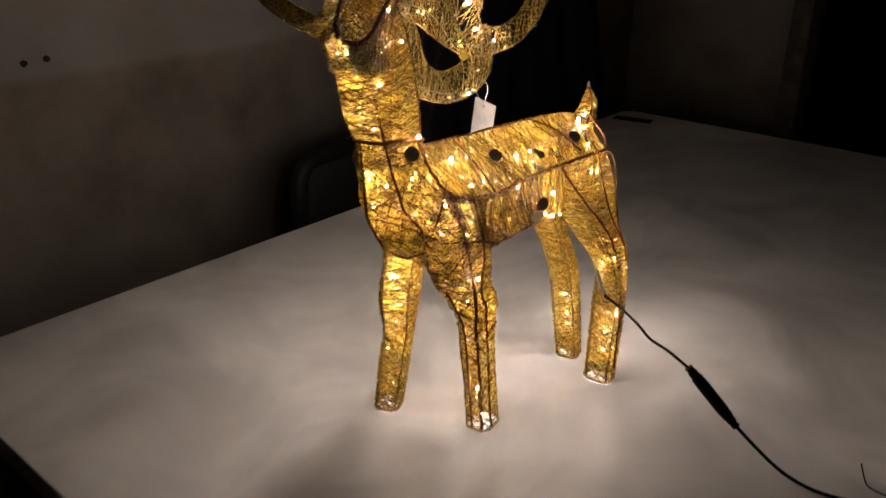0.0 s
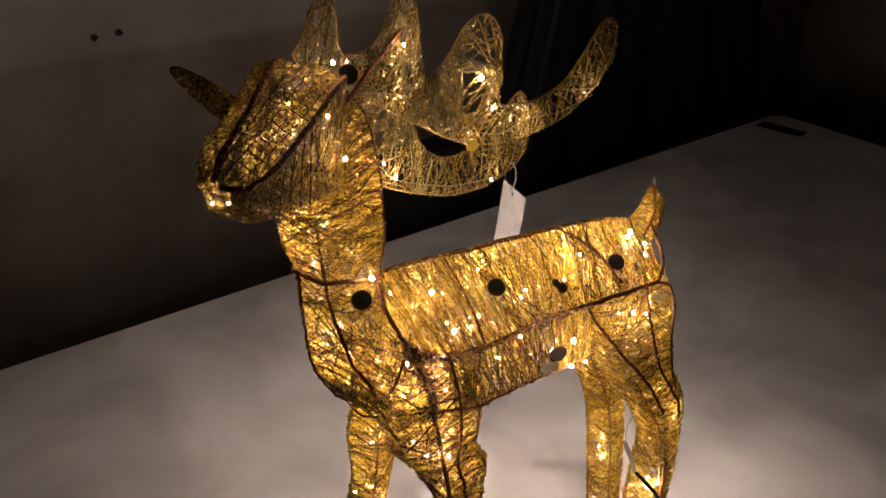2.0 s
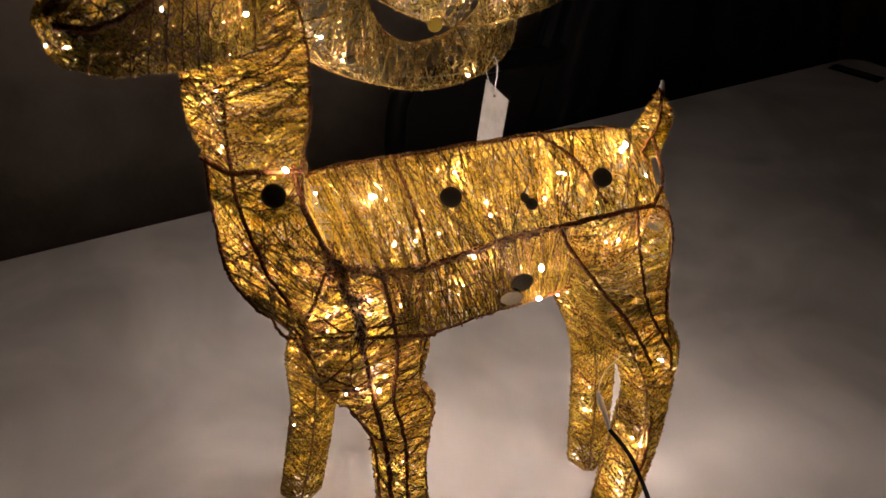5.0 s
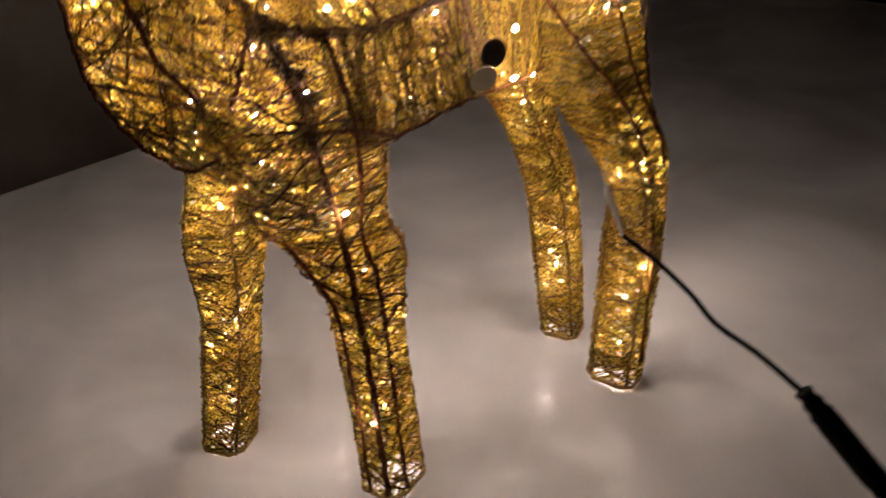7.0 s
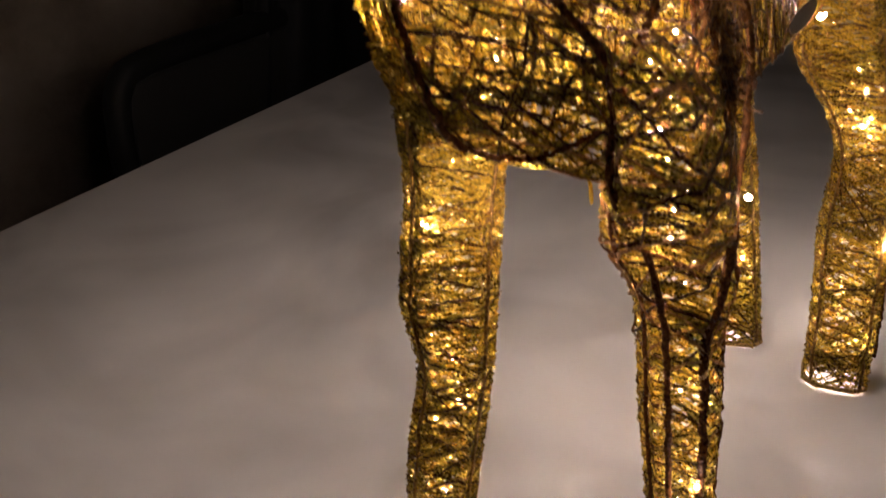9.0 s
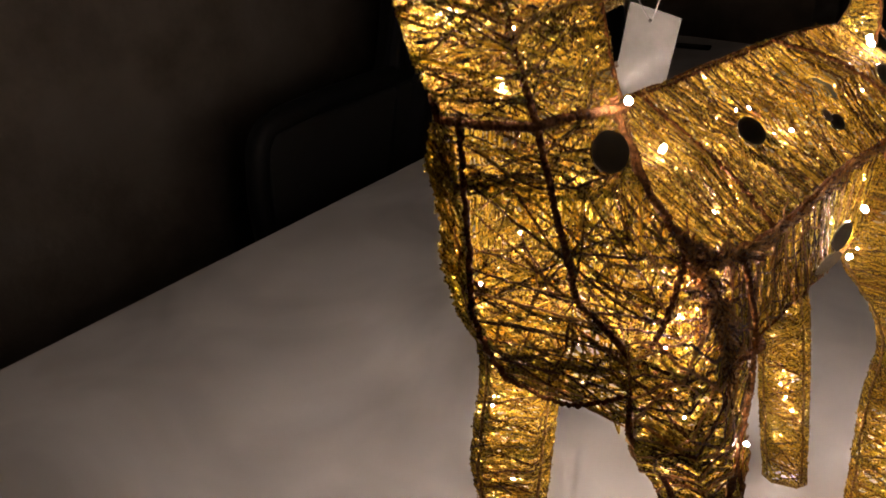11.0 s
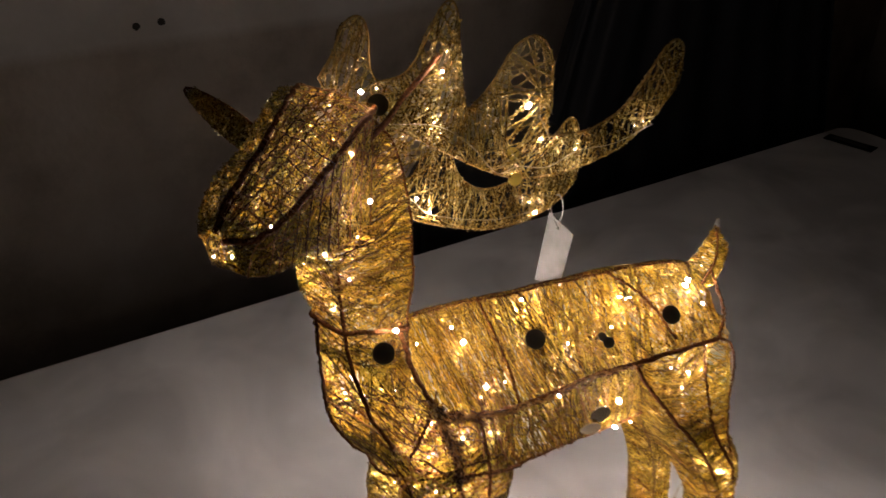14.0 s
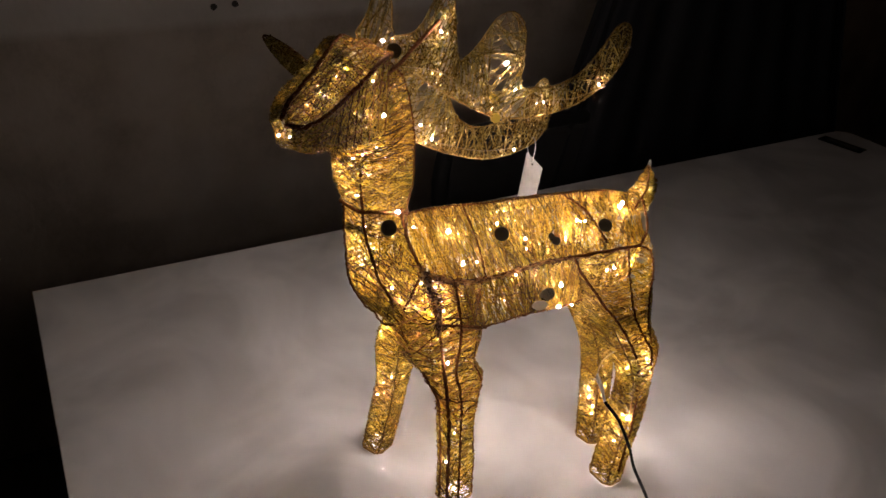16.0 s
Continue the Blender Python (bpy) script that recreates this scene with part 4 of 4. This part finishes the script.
# ---- diodes of the light string, form by form ----
BULBS = {
    "head": [(0.2770, -0.4570, 0.4200), (0.1800, -0.5035, 0.3765), (0.1870, -0.5060, 0.3755), (0.2674, -0.4821, 0.3717), (0.2620, -0.4740, 0.3960)],
    "neck": [(0.2650, -0.4590, 0.3130), (0.2530, -0.4630, 0.3000), (0.2764, -0.4915, 0.2940), (0.2950, -0.4830, 0.2720)],
    "antler_left": [(0.3290, -0.4520, 0.4210), (0.3300, -0.4420, 0.3890), (0.3970, -0.4440, 0.3870), (0.4420, -0.4400, 0.3470), (0.4120, -0.4400, 0.3610), (0.3870, -0.4420, 0.3510), (0.5030, -0.4400, 0.3555)],
    "antler_right": [(0.3220, -0.4370, 0.3400), (0.3410, -0.4220, 0.3190), (0.4320, -0.4180, 0.2930)],
    "torso": [(0.3279, -0.4834, 0.2612), (0.3470, -0.5010, 0.2440), (0.3430, -0.5080, 0.2410), (0.3314, -0.5044, 0.2399), (0.4087, -0.5411, 0.2210), (0.4109, -0.5394, 0.1970), (0.4812, -0.5180, 0.2711), (0.4854, -0.5160, 0.2727),
              (0.3690, -0.5290, 0.2340), (0.2900, -0.5090, 0.2340), (0.4250, -0.5400, 0.1950), (0.3870, -0.5120, 0.2560)],
    "hind_left_leg": [(0.4620, -0.5600, 0.1570), (0.4730, -0.5655, 0.1330), (0.4690, -0.5800, 0.0310), (0.4770, -0.5830, 0.0790), (0.4550, -0.5530, 0.2330)],
    "hind_right_leg": [(0.4865, -0.5140, 0.0610), (0.4850, -0.5190, 0.0540)],
    "front_left_leg": [(0.2995, -0.5180, 0.1570), (0.2940, -0.5125, 0.1510), (0.3047, -0.5354, 0.1670), (0.3110, -0.5330, 0.0490)],
    "front_right_leg": [(0.2840, -0.4410, 0.0680), (0.2890, -0.4480, 0.0750), (0.3170, -0.4500, 0.1290)],
}
# diodes on the side that faces the wall and on the rump, then those deep inside
HIDDEN = {
    "torso": [(0.365, -0.421, 0.228), (0.415, -0.432, 0.228), (0.486, -0.460, 0.228), (0.5125, -0.511, 0.246), (0.340, -0.495, 0.1835), (0.385, -0.495, 0.1895)],
    "head": [(0.2700, -0.4210, 0.3870)],
    "neck": [(0.3000, -0.4300, 0.2900), (0.2760, -0.4310, 0.2450), (0.2640, -0.4370, 0.3250), (0.2800, -0.4800, 0.1840)],
    "hind_left_leg": [(0.5010, -0.5620, 0.125)],
    "hind_right_leg": [(0.4900, -0.4830, 0.155)],
    "front_right_leg": [(0.3110, -0.4230, 0.130)],
}
INSIDE = {
    "torso": [(0.3560, -0.4640, 0.214), (0.3840, -0.4660, 0.211), (0.4150, -0.4780, 0.222), (0.4480, -0.4900, 0.232), (0.3200, -0.4800, 0.205)],
    "tail": [(0.5130, -0.5050, 0.2690)],
    "hind_left_leg": [(0.4680, -0.5300, 0.205), (0.4800, -0.5450, 0.228), (0.4850, -0.5550, 0.150), (0.4840, -0.5690, 0.060), (0.4720, -0.5740, 0.011), (0.4760, -0.5725, 0.033)],
    "hind_right_leg": [(0.4980, -0.5020, 0.100), (0.4950, -0.5160, 0.035), (0.4985, -0.5075, 0.070), (0.4915, -0.5215, 0.011)],
    "front_right_leg": [(0.2860, -0.4390, 0.011), (0.3030, -0.4390, 0.108), (0.2915, -0.4394, 0.035), (0.2985, -0.4410, 0.075)],
    "neck": [(0.2850, -0.4650, 0.2050), (0.2700, -0.4600, 0.2450), (0.2780, -0.4450, 0.3300), (0.2830, -0.4430, 0.3600), (0.2930, -0.4680, 0.2480), (0.2640, -0.4480, 0.2240)],
    "front_left_leg": [(0.3130, -0.5080, 0.200), (0.3120, -0.5100, 0.172), (0.3060, -0.5180, 0.190), (0.2870, -0.5080, 0.198), (0.2930, -0.5110, 0.178), (0.3200, -0.5120, 0.142), (0.3260, -0.5205, 0.078), (0.3265, -0.5250, 0.036), (0.3275, -0.5170, 0.112), (0.3245, -0.5300, 0.011)],
    "head": [(0.2130, -0.4860, 0.3740), (0.2320, -0.4740, 0.3760), (0.2500, -0.4640, 0.3740), (0.2620, -0.4560, 0.3790)],
}
def bulb_mesh(mat):
    s = Soup()
    z = np.array((-0.0026, -0.0022, -0.0010, 0.0010, 0.0022, 0.0026))
    r = np.array((0.0001, 0.0012, 0.0018, 0.0018, 0.0012, 0.0001))
    s.strand(np.stack([0 * z, 0 * z, z], 1), 1.0, 6, True, taper=r)
    return s.mesh("bulb", mat)


# those that stand free of the thread
KEY = {(0.4812, -0.5180, 0.2711), (0.4854, -0.5160, 0.2727), (0.3314, -0.5044, 0.2399), (0.4109, -0.5394, 0.1970), (0.2770, -0.4570, 0.4200), (0.3970, -0.4440, 0.3870), (0.2764, -0.4915, 0.2940), (0.4087, -0.5411, 0.2210), (0.3279, -0.4834, 0.2612), (0.3047, -0.5354, 0.1670), (0.2674, -0.4821, 0.3717)}
BULB_MESH, SOFT_MESH, BARE_MESH = bulb_mesh(BULB), bulb_mesh(SOFT_BULB), bulb_mesh(BARE_BULB)
SIZE = {"antler": 0.38, "head": 0.25, "neck": 0.31, "torso": 0.335, "leg": 0.33, "tail": 0.3}
INSIDE = {name: [tuple(np.array(p) + (0, 0, h)) for p in places for h in ((-0.010, 0.0, 0.010) if "leg" in name and p[2] > 0.02 else (0.0,))] for name, places in INSIDE.items()}
HIDDEN = {name: [tuple(np.array(p) + dice.normal(0, 0.0034, 3)) for p in places for _ in range(3)] for name, places in HIDDEN.items()}
for table_of, gain in ((BULBS, 0.66), (HIDDEN, 0.66), (INSIDE, 0.55)):
    for name, places in table_of.items():
        for p in places:
            ob = new("bulb", BARE_MESH if tuple(p) in KEY else SOFT_MESH if table_of is BULBS else BULB_MESH)
            ob.parent = parts[name]
            bright = 2.9 if tuple(p) in KEY else 1.0
            size = gain * bright * SIZE[[k for k in SIZE if k in name][0]] * (0.8 if 0.17 < p[2] < 0.20 and name == "torso" else 0.7 if p[0] < 0.195 else 0.13 if p[2] < 0.02 else 0.64 if p[2] < 0.16 and "leg" in name and table_of is INSIDE else 0.46 if p[2] < 0.21 and "leg" in name and table_of is INSIDE else 0.6 if p[0] < 0.3065 and 0.15 < p[2] < 0.17 else 1.0)
            ob.matrix_basis = pose(*p, rng.uniform(0, 180), rng.uniform(0, 180), 0) @ Matrix.Scale(size, 4)
            ob["label"] = "glowing warm white diode"

# thin lighting wires that show in the open antlers and at the tail
for key, pts in (("antler_left", [(0.300, -0.448, 0.395), (0.330, -0.448, 0.388), (0.352, -0.449, 0.372), (0.372, -0.449, 0.350), (0.388, -0.449, 0.351), (0.412, -0.449, 0.345), (0.436, -0.449, 0.351), (0.470, -0.448, 0.349), (0.504, -0.448, 0.356)]),
                 ("antler_left", [(0.378, -0.449, 0.406), (0.395, -0.451, 0.388), (0.405, -0.449, 0.376), (0.412, -0.449, 0.364)]),
                 ("antler_left", [(0.395, -0.451, 0.388), (0.407, -0.449, 0.388), (0.413, -0.448, 0.380)]),
                 ("antler_right", [(0.316, -0.420, 0.345), (0.330, -0.422, 0.329), (0.343, -0.423, 0.317), (0.390, -0.421, 0.300), (0.432, -0.420, 0.296)])):
    s = Soup()
    s.strand(spline(pts, 40), 0.00028, 5, True)
    part("lighting_wire", s, COPPER, parts[key], "thin pale wire of the light string")
s = Soup()
s.strand([(0.5225, -0.503, 0.294), (0.5222, -0.503, 0.299), (0.5218, -0.503, 0.303)], 0.0022, 8, True, taper=(1, 0.8, 0.4))
part("tip_sleeve", s, CLEAR, parts["tail"], "small clear plastic sleeve")


def sequin(p, n, r, parent, mat=SEQUIN):
    bm = bmesh.new()
    bmesh.ops.create_cone(bm, cap_ends=True, segments=20, radius1=r, radius2=r * 0.97, depth=0.0005)
    bmesh.ops.transform(bm, matrix=Matrix.Translation(p) @ Vector(n).to_track_quat("Z", "Y").to_matrix().to_4x4(), verts=bm.verts)
    part("sequin", bm, mat, parent, "round mirror-bright gold sequin", smooth=False)


sequin((0.2690, -0.4905, 0.2805), (-0.46, -0.78, 0.42), 0.0066, parts["neck"])
sequin((0.3695, -0.5015, 0.2590), (-0.25, -0.60, 0.75), 0.0066, parts["torso"])
sequin((0.4085, -0.5195, 0.2575), (-0.1, -0.6, 0.7), 0.0030, parts["torso"])
sequin((0.4110, -0.5235, 0.2545), (-0.3, -0.6, 0.6), 0.0038, parts["torso"])
sequin((0.4560, -0.5310, 0.2640), (-0.2, -0.6, 0.7), 0.0064, parts["torso"])
sequin((0.3990, -0.5365, 0.2110), (-0.3, -0.9, -0.05), 0.0070, parts["torso"])
sequin((0.3940, -0.5345, 0.2000), (-0.4, -0.9, -0.35), 0.0070, parts["torso"])
sequin((0.3865, -0.4450, 0.3580), (-0.4, -0.8, 0.3), 0.0042, parts["antler_left"], SATIN)
sequin((0.3900, -0.4450, 0.3400), (-0.4, -0.9, 0.1), 0.0045, parts["antler_left"], SATIN)
sequin((0.2870, -0.4560, 0.4110), (-0.5, -0.8, 0.2), 0.0060, parts["head"], MIRROR)

s = Soup()
a = np.linspace(0.5, 5.6, 16)
s.strand(np.stack([0.4600 + 0.0042 * np.cos(a), np.full(16, -0.5635) - 0.002 * np.cos(a), 0.1935 + 0.0040 * np.sin(a)], 1), 0.0005, 5, True)
part("loose_loop", s, WIRE, parts["hind_left_leg"], "small open loop of dark wire")
s = Soup()
s.strand(spline([(0.279, -0.494, 0.180), (0.279, -0.4965, 0.174), (0.2825, -0.4960, 0.169), (0.2855, -0.4950, 0.166), (0.2900, -0.4930, 0.169), (0.2920, -0.4920, 0.177)], 24), 0.0005, 5, True)
part("loose_loop", s, GOLD, parts["neck"], "loose loop of gold thread under the chest")

# ---- tag on the antler ----
tag = tagged(new("price_tag"), "blank white card tag hanging on a clear loop from the antler", "tag")


def tag_card():
    bm = bmesh.new()
    c = [(-0.410, 0.2845), (-0.4375, 0.279), (-0.431, 0.232), (-0.402, 0.2225)]
    f = bm.faces.new([bm.verts.new((0.4515 + 0.02 * (z - 0.25), y, z)) for y, z in c])
    ex = bmesh.ops.extrude_face_region(bm, geom=[f])
    bmesh.ops.translate(bm, vec=(0.0007, 0, 0), verts=[g for g in ex["geom"] if isinstance(g, bmesh.types.BMVert)])
    bmesh.ops.recalc_face_normals(bm, faces=bm.faces[:])
    return bm


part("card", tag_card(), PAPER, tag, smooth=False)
s = Soup()
s.strand(spline([(0.4517, -0.423, 0.277), (0.449, -0.426, 0.286), (0.447, -0.430, 0.294), (0.448, -0.428, 0.301), (0.450, -0.421, 0.304), (0.450, -0.415, 0.299), (0.450, -0.413, 0.292), (0.451, -0.416, 0.284), (0.4517, -0.421, 0.277)], 50), 0.0004, 6)
part("loop", s, CLEAR, tag, "thin clear plastic loop")
s = Soup()
s.strand([(0.4512, -0.4216, 0.2765), (0.4522, -0.4216, 0.2765)], 0.0009, 8, True)
part("eyelet", s, HOLE, tag, "small punched hole")

# ---- supply cable ----
cable = tagged(new("power_cable"), "thin black cable with in-line plug, from hind leg to table", "cable")
CABLE_A = [(0.4373, -0.5891, 0.1187), (0.4398, -0.5960, 0.1140), (0.4412, -0.6080, 0.1080), (0.435, -0.630, 0.101), (0.427, -0.647, 0.096), (0.417, -0.672, 0.096), (0.408, -0.697, 0.092)]
CABLE_B = [(0.421, -0.738, 0.047), (0.427, -0.762, 0.026), (0.432, -0.785, 0.010), (0.436, -0.810, 0.0030), (0.444, -0.840, 0.0022), (0.460, -0.875, 0.0022), (0.49, -0.905, 0.0022)]
s = Soup()
s.strand(spline(CABLE_A, 60), 0.0014, 8, True)
part("lead", s, BLACK_PLASTIC, cable)
s = Soup()
s.strand(spline(CABLE_B, 60), 0.0017, 8, True)
part("lead", s, BLACK_PLASTIC, cable)
a, b = np.array(CABLE_A[-1]), np.array(CABLE_B[0])
ts = np.linspace(-0.04, 1.06, 34)
prof = [0.0034 + 0.0022 * min(1, max(0, (0.5 - abs(t - 0.5)) * 4)) + (0.0007 if (i % 3 == 0 and (t < 0.2 or t > 0.85)) else 0) for i, t in enumerate(ts)]
s = Soup()
s.strand([a + (b - a) * t for t in ts], 1.0, 12, True, taper=prof)
part("plug", s, BLACK_PLASTIC, cable, "black ribbed in-line plug")
s = Soup()
s.strand(spline([(0.4373, -0.5891, 0.1187), (0.4365, -0.5872, 0.124), (0.4345, -0.5850, 0.132), (0.4315, -0.5825, 0.141), (0.4300, -0.5815, 0.147)], 18), 0.0016, 8, True, taper=np.interp(np.linspace(0, 1, 18), (0, 0.3, 0.7, 1), (0.7, 0.9, 1.3, 0.6)))
part("sleeve", s, CLEAR, cable, "clear shrink sleeve where the cable meets the lighting wire")
s = Soup()
s.strand(spline([(0.4302, -0.5816, 0.146), (0.4330, -0.5790, 0.152), (0.4420, -0.5740, 0.154), (0.4560, -0.5680, 0.152), (0.4680, -0.5620, 0.148)], 30), 0.0004, 6, True)
part("lighting_wire", s, COPPER, cable, "thin pale wire leading into the leg")

off = tagged(new("wire_offcut"), "short bent black wire offcut lying on the table", "wire")
s = Soup()
s.strand(spline([(0.492, -0.833, 0.010), (0.484, -0.838, 0.005), (0.476, -0.845, 0.0008), (0.474, -0.860, 0.0007), (0.478, -0.872, 0.0007)], 24), 0.0007, 6, True)
part("wire", s, BLACK_PLASTIC, off)
